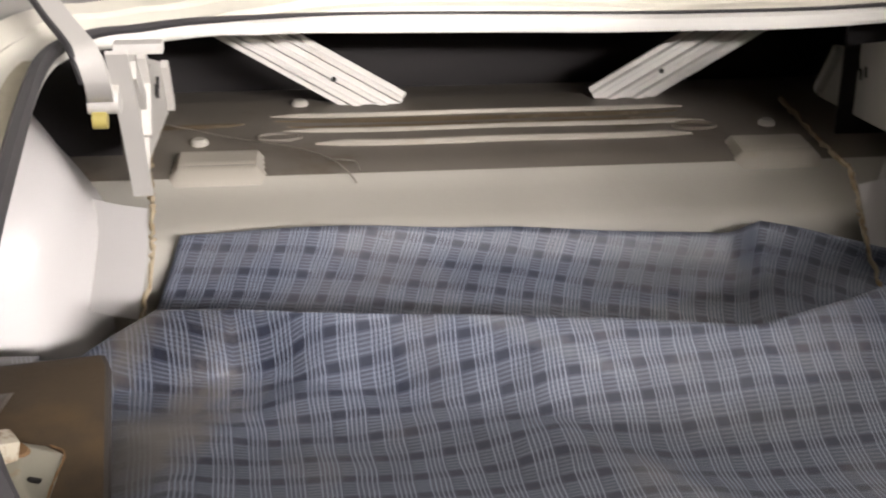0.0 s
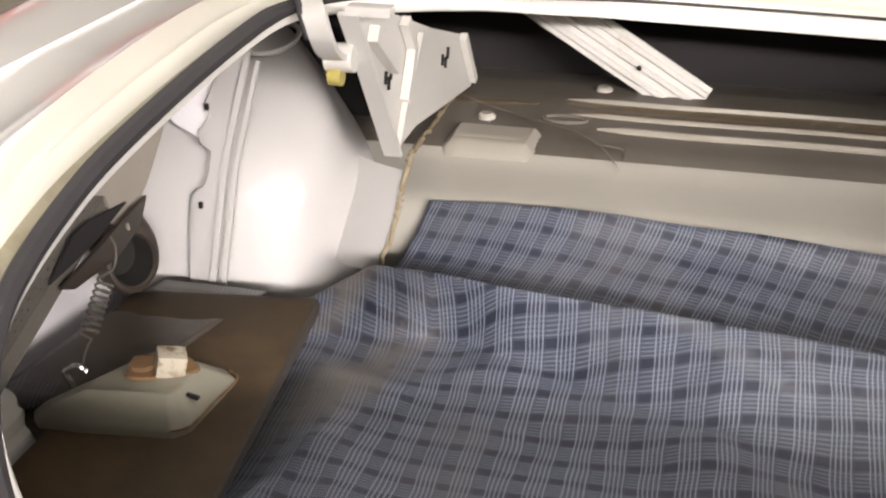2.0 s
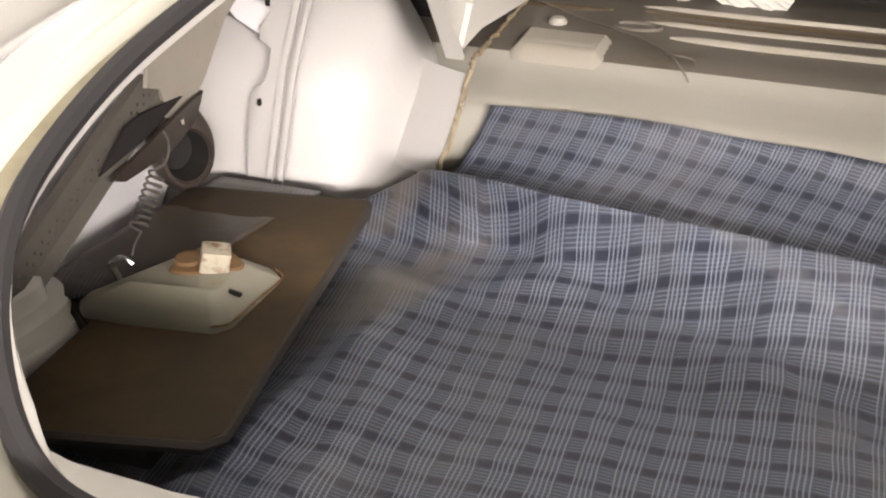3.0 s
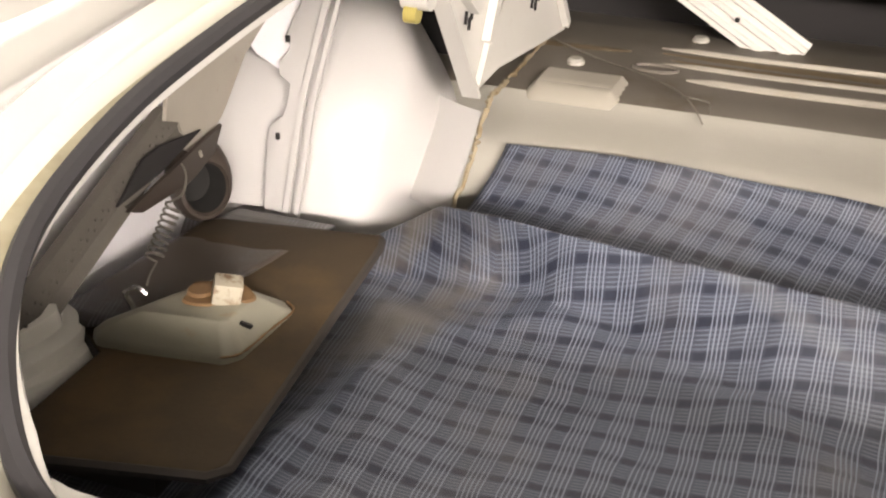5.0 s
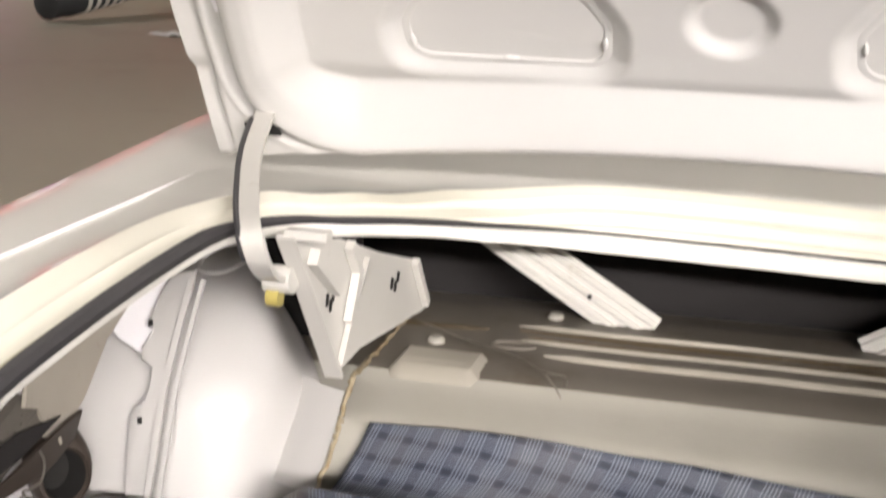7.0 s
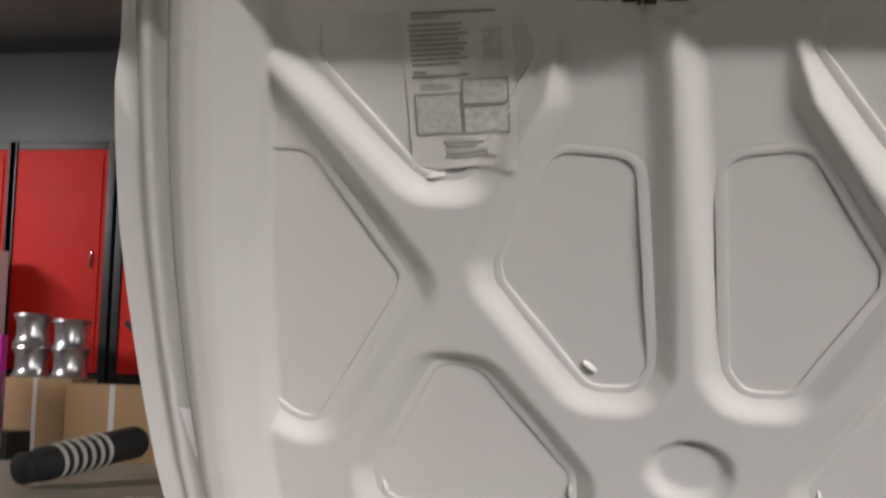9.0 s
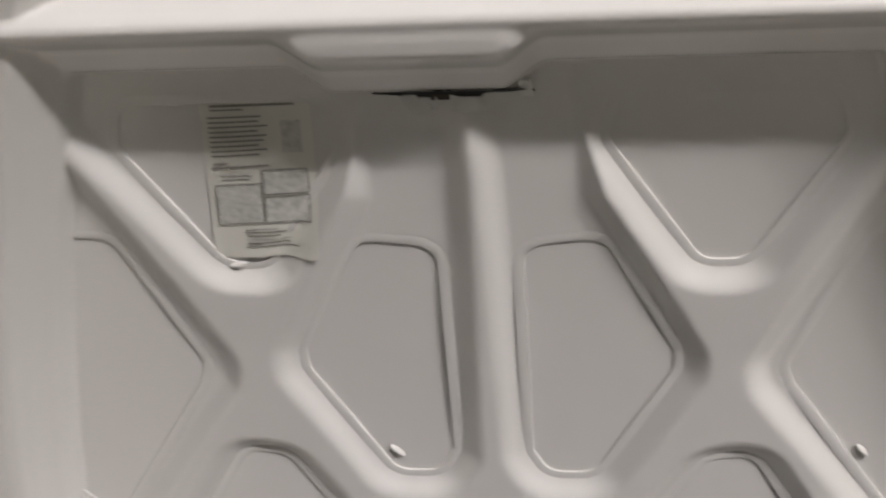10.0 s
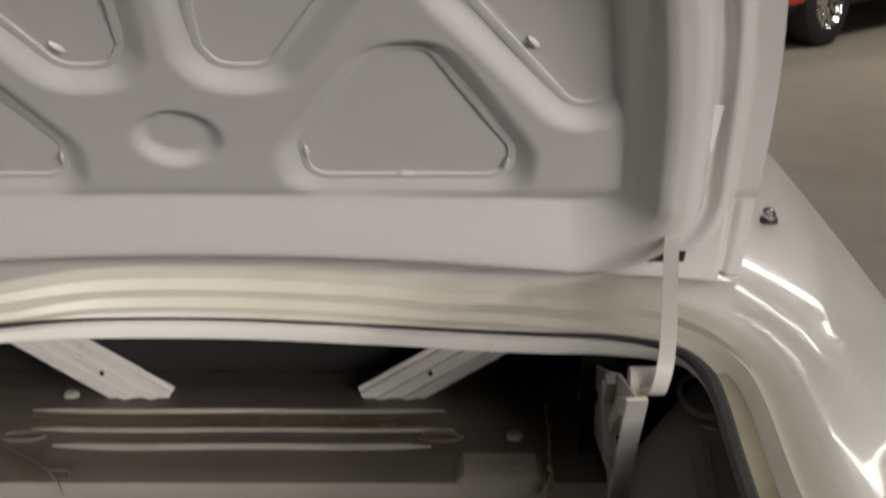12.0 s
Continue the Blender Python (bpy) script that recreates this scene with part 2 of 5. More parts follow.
WALL = material("garage_wall", (0.22, 0.22, 0.22), rough=0.85, spread=0.05, scale=1.5, stain=(0.21, 0.21, 0.21), stain_scale=0.5, stain_at=0.5)
CEIL = material("garage_ceiling", (0.17, 0.17, 0.17), rough=0.9, spread=0.05, scale=1.0)
RED = material("red_paint", (0.56, 0.022, 0.015), rough=0.6, spec=0.25, spread=0.06, scale=3)
CAR_RED = material("red_car_paint", (0.58, 0.028, 0.012), rough=0.2, coat=0.9, spread=0.04, scale=3)
BLACK_PAINT = material("black_frame", (0.012, 0.012, 0.013), rough=0.45, spread=0.2, scale=6)
CHROME = material("chrome", (0.75, 0.75, 0.76), rough=0.12, metal=1.0, spread=0.04, scale=20)
ALLOY = material("alloy_rim", (0.55, 0.55, 0.56), rough=0.3, metal=0.9, spread=0.1, scale=20)
TYRE = material("tyre_rubber", (0.018, 0.018, 0.019), rough=0.75, spread=0.2, scale=30)
CARD = material("cardboard", (0.36, 0.23, 0.12), rough=0.8, spread=0.08, scale=10)
MAGENTA = material("magenta_plastic", (0.55, 0.015, 0.36), rough=0.4, spread=0.1, scale=9)
WHITE_BOX = material("white_box", (0.72, 0.72, 0.70), rough=0.6, spread=0.04, scale=9)
PALE_STRIPE = material("pale_stripe", (0.55, 0.52, 0.47), rough=0.6, spread=0.1, scale=9)
TUBE = glowing("tube_glow", (1.0, 0.97, 0.92), 32.0)
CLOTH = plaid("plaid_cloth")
glass = bpy.data.materials.new("dark_glass")
glass.use_nodes = True
glass.node_tree.nodes["Principled BSDF"].inputs["Base Color"].default_value = (0.02, 0.025, 0.03, 1)
glass.node_tree.nodes["Principled BSDF"].inputs["Roughness"].default_value = 0.06
DARK_GLASS = glass


# ---------------------------------------------------------------- building helpers
def part(name, bm, mat, parent=None, label="", smooth=True, angle=None):
    """Links a bmesh as one mesh object under a thing or a part."""
    bmesh.ops.recalc_face_normals(bm, faces=bm.faces)
    me = bpy.data.meshes.new(name)
    for f in bm.faces:
        f.smooth = smooth
    bm.to_mesh(me)
    bm.free()
    me.materials.append(mat)
    if smooth:
        me.set_sharp_from_angle(angle=radians(angle or 40))
    ob = new(name, me)
    if parent:
        ob.parent = parent
    if label:
        tagged(ob, label=label)
    return ob


def thing(name, label, category, at=(0, 0, 0), group="", kind=""):
    ob = new(name)
    ob.location = at
    ob.empty_display_size = 0.05
    return tagged(ob, label=label, category=category, group=group, kind=kind)


def box(bm, lo, hi, bevel=0.0, m=None):
    made = bmesh.ops.create_cube(bm, size=1)["verts"]
    for v in made:
        v.co = Vector([lo[i] + (v.co[i] + 0.5) * (hi[i] - lo[i]) for i in range(3)])
    if bevel:
        edges = list({e for v in made for e in v.link_edges})
        res = bmesh.ops.bevel(bm, geom=edges, offset=bevel, segments=2, profile=0.7, affect="EDGES")
        made = list({v for f in res["faces"] for v in f.verts} | {v for v in made if v.is_valid})
    if m is not None:
        bmesh.ops.transform(bm, matrix=m, verts=[v for v in made if v.is_valid])
    return made


def loft(bm, rings, closed=True, caps=False):
    """Quads between successive rings of points."""
    vs = [[bm.verts.new(p) for p in ring] for ring in rings]
    n = len(rings[0])
    for a, b in zip(vs, vs[1:]):
        for i in range(n if closed else n - 1):
            bm.faces.new((a[i], a[(i + 1) % n], b[(i + 1) % n], b[i]))
    if caps:
        bm.faces.new(vs[0])
        bm.faces.new(vs[-1])
    return vs


def tube(bm, path, r, sides=10, taper=None):
    path = [Vector(p) for p in path]
    rings = []
    up = Vector((0.123, 0.31, 0.94)).normalized()
    for i, p in enumerate(path):
        d = (path[min(i + 1, len(path) - 1)] - path[max(i - 1, 0)]).normalized()
        a = d.cross(up)
        if a.length < 1e-4:
            a = d.cross(Vector((1, 0, 0)))
        a.normalize()
        b = d.cross(a)
        rr = r if taper is None else r * taper[i]
        rings.append([p + rr * (math.cos(2 * math.pi * k / sides) * a + math.sin(2 * math.pi * k / sides) * b) for k in range(sides)])
    loft(bm, rings, caps=True)


def smooth_path(points, n):
    """Points along a Catmull-Rom curve."""
    p = [Vector(q) for q in points]
    p = [2 * p[0] - p[1]] + p + [2 * p[-1] - p[-2]]
    out = []
    for i in range(1, len(p) - 2):
        for k in range(n):
            t = k / n
            a, b, c, d = p[i - 1:i + 3]
            out.append(0.5 * (2 * b + (c - a) * t + (2 * a - 5 * b + 4 * c - d) * t * t + (3 * b - a - 3 * c + d) * t ** 3))
    out.append(p[-2])
    return out


def plate(bm, outline, thick, frame_m, bevel=0.0):
    """A flat outline (x, y) given thickness along local z, laid by a matrix."""
    a = [bm.verts.new(frame_m @ Vector((x, y, 0))) for x, y in outline]
    b = [bm.verts.new(frame_m @ Vector((x, y, thick))) for x, y in outline]
    n = len(a)
    fa, fb = bm.faces.new(a), bm.faces.new(list(reversed(b)))
    for i in range(n):
        bm.faces.new((a[i], b[i], b[(i + 1) % n], a[(i + 1) % n]))
    if bevel:
        bmesh.ops.bevel(bm, geom=list(fb.edges), offset=bevel, segments=2, profile=0.5, affect="EDGES")


def strap(bm, path, width, thick, across=Vector((1, 0, 0)), ribs=0, face=None):
    """A flat strip swept along a path, wide along across, with rounded raised ribs if asked."""
    path = [Vector(p) for p in path]
    prof = [(-0.5, 0), (-0.5, 1), (-0.42, 1.0)]
    if ribs:
        for k in range(ribs):
            c = -0.30 + 0.60 * k / max(1, ribs - 1)
            w = 0.085
            prof += [(c - w, 1.0), (c - w * 0.5, 2.3), (c + w * 0.5, 2.3), (c + w, 1.0)]
    prof += [(0.42, 1.0), (0.5, 1), (0.5, 0)]
    rings = []
    for i, p in enumerate(path):
        d = (path[min(i + 1, len(path) - 1)] - path[max(i - 1, 0)]).normalized()
        a = (across - across.dot(d) * d).normalized()
        n = a.cross(d)
        if face is not None and n.dot(face) < 0:
            n = -n
        rings.append([p + a * (u * width) + n * (h * thick) for u, h in prof])
    loft(bm, rings, caps=True)


def smoothstep(a, b, x):
    t = np.clip((x - a) / (b - a), 0, 1)
    return t * t * (3 - 2 * t)


def grid_mesh(bm, pts):
    """Quads over an array of points [rows][cols]."""
    vs = [[bm.verts.new(p) for p in row] for row in pts]
    for a, b in zip(vs, vs[1:]):
        for i in range(len(a) - 1):
            bm.faces.new((a[i], a[i + 1], b[i + 1], b[i]))
    return vs


# ---------------------------------------------------------------- the garage
def garage():
    def slab(name, lo, hi, mat, label, category):
        bm = bmesh.new()
        box(bm, lo, hi)
        ob = part(name, bm, mat, smooth=False)
        tagged(ob, label=label, category=category, kind="structure")
    slab("ground", (-14, -12, -0.2), (14, 18, 0), CONCRETE, "stained pale brown concrete garage floor", "floor")
    slab("ceiling", (-14, -12, CEILING), (14, 18, CEILING + 0.2), CEIL, "plain grey garage ceiling", "ceiling")
    slab("wall_north", (-14, 18, 0), (14, 18.2, CEILING), WALL, "plain grey garage wall", "wall")
    slab("wall_south", (-14, -12.2, 0), (14, -12, CEILING), WALL, "plain grey garage wall", "wall")
    slab("wall_west", (-14.2, -12.2, 0), (-14, 18.2, CEILING), WALL, "plain grey garage wall", "wall")
    slab("wall_east", (14, -12.2, 0), (14.2, 18.2, CEILING), WALL, "plain grey garage wall", "wall")


def ceiling_light():
    t = thing("ceiling_light", "long white fluorescent ceiling light", "ceiling light", (0, 0, HANG - 0.06), group="ceiling lights")
    bm = bmesh.new()
    box(bm, (-0.16, -1.25, 0.0), (0.16, 1.25, 0.055), 0.008)
    part("housing", bm, WHITE_BOX, t)
    for y in (-0.9, 0.9):
        bm = bmesh.new()
        tube(bm, [(0, y, 0.05), (0, y, CEILING - HANG + 0.058)], 0.006, 6)
        part("hanger", bm, STEEL, t)
    for x in (-0.07, 0.07):
        bm = bmesh.new()
        tube(bm, [(x, -1.2, -0.02), (x, 1.2, -0.02)], 0.018, 10)
        part("tube", bm, TUBE, t, "glowing fluorescent tube")
    return t


garage()
first = ceiling_light()
for i, (x, y, watts, aim, beam) in enumerate(LIGHTS):
    spot = pose(x, y, HANG - 0.06, 0, 0, 90)
    if i == 0:
        first.matrix_world = spot
    else:
        copy_thing(first, spot)
    lamp = bpy.data.lights.new("tube_light", "AREA")
    lamp.shape, lamp.size, lamp.size_y = "RECTANGLE", 2.4, 0.3
    lamp.energy, lamp.color = watts, (1.0, 0.985, 0.985)
    lamp.spread = radians(beam)
    lo = new("tube_light", lamp)
    lo.matrix_world = look((x, y, HANG - 0.13), aim)


# ---------------------------------------------------------------- the white car
car = thing("car", "white classic coupe with its boot lid standing open", "car")
FLOOR_Z = 0.625


def nearer(p, k):
    """A point drawn by the share k towards a spot behind the boot, at eye height."""
    return tuple(a + k * (b - a) for a, b in zip(p, (0.06, -1.30, 1.212)))


def rim_loop():
    """The boot opening's inner edge, counterclockwise from the rear."""
    right = [(0.0, -0.874, 0.818), (0.12, -0.874, 0.818), (0.21, -0.872, 0.818), (0.285, -0.860, 0.820), (0.337, -0.828, 0.831), (0.39, -0.765, 0.851), (0.425, -0.69, 0.874), (0.445, -0.58, 0.897), (0.455, -0.45, 0.907),
             (0.463, -0.30, 0.911), (0.470, -0.19, 0.913), (0.470, -0.11, 0.911), (0.453, -0.045, 0.905), (0.41, 0.015, 0.893), (0.34, 0.07, 0.876), (0.25, 0.118, 0.863), (0.15, 0.165, 0.852), (0.0, 0.191, 0.849)]
    left = [(0.12, -0.874, 0.818), (0.20, -0.872, 0.818), (0.258, -0.860, 0.820), (0.302, -0.828, 0.831), (0.349, -0.765, 0.851), (0.379, -0.69, 0.874), (0.392, -0.58, 0.897), (0.401, -0.45, 0.907),
            (0.411, -0.30, 0.911), (0.415, -0.19, 0.911), (0.407, -0.12, 0.907), (0.388, -0.06, 0.900), (0.362, -0.005, 0.889), (0.318, 0.068, 0.876), (0.25, 0.120, 0.866), (0.15, 0.170, 0.856)]
    left = [nearer((-x, y, z), 0.055 * float(smoothstep(0.18, 0.36, x))) for x, y, z in reversed(left)]
    return smooth_path(right + left + right[:1], 7)[:-1]


RIM3 = rim_loop()
RIM = [(p.x, p.y) for p in RIM3]
NRM = []
for i in range(len(RIM)):
    a, b = Vector(RIM[i - 1]), Vector(RIM[(i + 1) % len(RIM)])
    d = (b - a).normalized()
    NRM.append(Vector((d.y, -d.x)))


def ring(offset, dz, front_dz=None, side=0.0):
    out = []
    for (x, y, z0), n in zip(RIM3, NRM):
        f = max(0.0, n.y) ** 1.5
        off = offset + side * max(0.0, 1 - 2.2 * n.y * n.y)
        zz = dz if front_dz is None else dz * (1 - f) + front_dz * f
        out.append((x + n.x * off, y + n.y * off, z0 + zz))
    return out


def build_rim():
    bm = bmesh.new()
    loft(bm, [ring(0.010, -0.012, -0.021, 0.010), ring(0.004, -0.010, -0.020, 0.014), ring(0.002, -0.006, -0.016, 0.014), ring(0.004, -0.003, -0.005, 0.010), ring(0.012, 0.0), ring(0.013, -0.010)])
    part("opening_flange", bm, PAINT, car, "white painted flange round the boot opening")
    bm = bmesh.new()
    prof = [(0.004, -0.003), (0.002, 0.002), (0.001, 0.008), (0.006, 0.016), (0.015, 0.017), (0.021, 0.010), (0.021, 0.0), (0.016, -0.006)]
    rows = []
    for o, z in prof + prof[:1]:
        wide, thin = ring(0.015 + (o - 0.012) * 0.66, z * 0.65), ring(0.012 + (o - 0.012) * 0.45, max(0, z) * 0.12)
        row = []
        for p, q, n in zip(wide, thin, NRM):
            f = max(0.0, n.y) ** 0.7
            row.append(tuple(a + (b - a) * f for a, b in zip(p, q)))
        rows.append(row)
    loft(bm, rows)
    part("weatherstrip", bm, RUBBER, car, "grey rubber weatherstrip round the boot opening")
    bm = bmesh.new()
    prof = [(0.016, -0.008, -0.004), (0.020, -0.010, 0.006), (0.031, -0.011, 0.009), (0.0335, -0.011, 0.000), (0.037, -0.011, 0.019), (0.042, -0.009, 0.020),
            (0.047, -0.003, 0.021), (0.052, 0.000, 0.022), (0.054, 0.002, 0.022), (0.0570, 0.002, 0.011), (0.060, 0.003, 0.034), (0.066, 0.005, 0.036), (0.072, 0.008, 0.040), (0.080, 0.010, 0.043)]
    loft(bm, [ring(o, z, f) for o, z, f in prof])
    gutter = part("rain_gutter", bm, GUTTER, car, "cream painted rain gutter with a stepped edge", angle=32)
    # bare white lip standing inside the rubber along the tail
    bm = bmesh.new()
    inner = smooth_path([(-0.290, -0.8415, 0), (-0.268, -0.8440, 0), (-0.238, -0.8465, 0), (-0.205, -0.8470, 0), (-0.17, -0.8445, 0), (-0.10, -0.843, 0), (0.10, -0.843, 0), (0.19, -0.8445, 0), (0.24, -0.846, 0), (0.30, -0.842, 0)], 6)
    rows = []
    for back, z, wear in ((1.0, 0.8165, 0), (0.12, 0.8185, 1), (0.0, 0.8165, 1), (0.0, 0.8125, 1), (1.0, 0.8115, 0)):
        row = []
        for i, p in enumerate(inner):
            end = min(1.0, 0.12 + min(i, len(inner) - 1 - i) / 9)
            nick = 0.0012 * noise.noise(Vector((p.x * 60, 0.3, 2.0))) * wear
            row.append((p.x, p.y - 0.032 * back * end + nick, z))
        rows.append(row)
    grid_mesh(bm, rows)
    part("tail_lip", bm, PAINT, car, "chipped white lip inside the rubber at the tail")
    # olive strip along the two rails, the channel's shade put into its colour
    lanes = [ring(0.021, -0.0085), ring(0.028, -0.0095), ring(0.036, -0.0095), ring(0.042, -0.0075)]
    half = len(RIM) // 2
    for idx in (range(0, half), range(half, len(RIM))):
        keep = [i for i in idx if NRM[i].y < 0.45 and -0.80 < RIM[i][1] < -0.02]
        bm = bmesh.new()
        grid_mesh(bm, [[lane[i] for i in keep] for lane in lanes])
        part("drain_channel", bm, CHANNEL_SHADE, gutter, "olive strip for the shade in the drain channel")


def build_deck():
    y0, y1 = -1.06, 0.80
    wide = lambda y: 0.708 + 0.085 * (y + 0.2)
    inner = ring(0.080, 0.010, 0.043)
    outer = []
    for (x, y), n in zip(RIM, NRM):
        ts = []
        x1 = wide(y)
        if abs(n.x) > 1e-6:
            ts.append(((x1 if n.x > 0 else -x1) - x) / n.x)
        if abs(n.y) > 1e-6:
            ts.append(((y1 if n.y > 0 else y0) - y) / n.y)
        t = min(v for v in ts if v > 0)
        qx, qy = x + n.x * t, y + n.y * t
        lim = wide(qy)
        outer.append((max(-lim, min(lim, qx)), qy))
    rows = [inner]
    for k in range(1, 25):
        f = k / 24
        row = []
        for p, q, n in zip(inner, outer, NRM):
            x, y = p[0] + (q[0] - p[0]) * f, p[1] + (q[1] - p[1]) * f
            end = 0.908 + 0.02 * max(0, y) + 0.030 * min(0, y + 0.3)
            lift = (0.012 if x > 0 else -0.007) * math.sin(math.pi * f ** 0.62) * (0.4 + 0.6 * float(smoothstep(0.2, 0.6, abs(n.x))))
            z = p[2] + (end - p[2]) * float(smoothstep(-0.30, 0.34, f) - smoothstep(-0.30, 0.34, 0)) / float(1 - smoothstep(-0.30, 0.34, 0)) + lift
            edge = max(0.0, (abs(x) - wide(y) + 0.06) / 0.06)
            z -= (0.016 if x > 0 else 0.012) * edge * edge
            row.append((x, y, z))
        rows.append(row)
    skirt = [(0.022, -0.02), (0.036, -0.055), (0.05, -0.13), (0.062, -0.26), (0.05, -0.42), (0.02, -0.55)]
    for o, dz in skirt:
        row = []
        for p, q in zip(rows[24], outer):
            sx = 1 if q[0] > 0 else -1
            dx = o * sx if abs(abs(q[0]) - wide(q[1])) < 0.004 else 0
            dy = -o * 0.6 if abs(q[1] - y0) < 0.002 else (o if abs(q[1] - y1) < 0.002 else 0)
            row.append((p[0] + dx, p[1] + dy, p[2] + dz))
        rows.append(row)
    bm = bmesh.new()
    loft(bm, rows)
    part("rear_body", bm, PAINT, car, "glossy white rear wings and deck round the boot", angle=60)


# ---- boot lid: a pressed inner panel with an X of ribs
TILT, BEND = radians(40.38), 0.248
LID_V = Vector((0, -math.sin(TILT), math.cos(TILT)))
LID_N = Vector((0, -math.cos(TILT), -math.sin(TILT)))
LID_O = Vector((0, 0, 1.10))


def on_lid(u, v, h):
    return LID_O + Vector((u + 0.028 * max(0.0, v), 0, 0)) + LID_V * v + LID_N * (BEND * v * v + h)


HOLE_R = 0.020
HOLES = [
    [(0.139, -0.028), (0.137, -0.003), (0.205, 0.118), (0.218, 0.120), (0.290, -0.010), (0.290, -0.028)],
    [(0.055, 0.366), (0.086, 0.370), (0.137, 0.263), (0.137, 0.250), (0.078, 0.138), (0.062, 0.138), (0.056, 0.150)],
    [(0.125, 0.512), (0.245, 0.512), (0.250, 0.492), (0.197, 0.388), (0.186, 0.388), (0.122, 0.495)],
    [(0.318, 0.376), (0.356, 0.377), (0.386, 0.096), (0.375, 0.083), (0.276, 0.238), (0.272, 0.250)],
]


# the sunk fields between the ribs
FIELDS = [
    HOLES[0],
    [(0.048, 0.535), (0.054, 0.430), (0.138, 0.262), (0.138, 0.252), (0.078, 0.138), (0.062, 0.138), (0.056, 0.150)],
    [(0.108, 0.545), (0.272, 0.545), (0.254, 0.492), (0.197, 0.388), (0.186, 0.388), (0.124, 0.495)],
    [(0.40, 0.540), (0.380, 0.540), (0.352, 0.462), (0.262, 0.254), (0.264, 0.244), (0.375, 0.083), (0.386, 0.096)],
]


def poly_distance(px, py, poly):
    """Signed distance to a polygon, negative inside."""
    d = np.full(px.shape, 1e9)
    inside = np.zeros(px.shape, bool)
    for (ax, ay), (bx, by) in zip(poly, poly[1:] + poly[:1]):
        ex, ey = bx - ax, by - ay
        t = np.clip(((px - ax) * ex + (py - ay) * ey) / (ex * ex + ey * ey), 0, 1)
        d = np.minimum(d, np.hypot(px - ax - t * ex, py - ay - t * ey))
        cross = ((ay > py) != (by > py)) & (px < ex * (py - ay) / (ey if abs(ey) > 1e-9 else 1e-9) + ax)
        inside ^= cross
    return np.where(inside, -d, d)


def lid_half(v):
    return 0.553 - 0.09 * v - 0.26 * v * v


def lid_bottom(u):
    return -0.155 - 0.20 * u * u


LID_TOP = 0.652


def lid_height(u, v):
    au = np.abs(u)
    d = np.full(u.shape, 1e9)
    for poly in FIELDS:
        d = np.minimum(d, poly_distance(au, v, poly) - HOLE_R)
    dh = np.full(u.shape, 1e9)
    for poly in HOLES:
        dh = np.minimum(dh, poly_distance(au, v, poly) - HOLE_R)
    rib = 0.0018 * smoothstep(0.003, 0.008, dh) + 0.0125 * smoothstep(0.005, 0.030, d) * smoothstep(-0.098, -0.050, v) * (1 - 0.75 * smoothstep(0.475, 0.56, v))
    disc = np.hypot(u, v - 0.022)
    rib = rib - 0.010 * (1 - smoothstep(0.028, 0.045, disc))
    es, eb = lid_half(v) - au, v - lid_bottom(u)
    # the frame's side and lower profiles run into one another round a wide corner
    r = 0.070
    qs, qb = r - (es - 0.112), r - (eb - 0.080)
    inside = (qs > 0) & (qb > 0)
    dd = r - np.hypot(qs, qb)
    turn = np.where(inside, np.arctan2(np.maximum(qs, 1e-6), np.maximum(qb, 1e-6)) / (math.pi / 2), 0)
    ess, ebb = np.where(inside, np.maximum(dd + 0.112, np.minimum(es, 0.03)), es), np.where(inside, np.maximum(dd + 0.080, np.minimum(eb, 0.02)), eb)
    side = np.interp(ess, [0, 0.016, 0.018, 0.022, 0.026, 0.034, 0.040, 0.046, 0.050, 0.054, 0.058, 0.064, 0.074, 0.090, 0.100, 0.112, 0.132, 0.142],
                     [0.003, 0.003, -0.006, -0.006, 0.016, 0.024, 0.024, 0.016, 0.014, 0.018, 0.030, 0.040, 0.045, 0.047, 0.045, 0.036, 0.018, 0.0])
    low = np.interp(ebb, [0, 0.004, 0.010, 0.016, 0.022, 0.030, 0.040, 0.060, 0.080, 0.098, 0.104], [0.0, 0.010, 0.020, 0.032, 0.041, 0.043, 0.038, 0.025, 0.012, 0.002, 0.0])
    wall = np.where(inside, low * (1 - turn) + side * turn, np.maximum(side, low * smoothstep(0.0, 0.03, es)))
    drop = 0.024 * smoothstep(0.094, 0.058, np.abs(u + 0.032))
    top = np.interp(v + drop * smoothstep(0.62, 0.60, v), [0.566, 0.5685, 0.574, 0.596, 0.599, 0.602, 0.613, 0.619, 0.625, 0.628, 0.632, 0.640, 0.652], [0.0, 0.012, 0.018, 0.032, 0.0325, 0.036, 0.048, 0.0525, 0.0535, 0.0515, 0.044, 0.026, 0.0])
    return np.maximum(np.maximum(rib, wall), top)


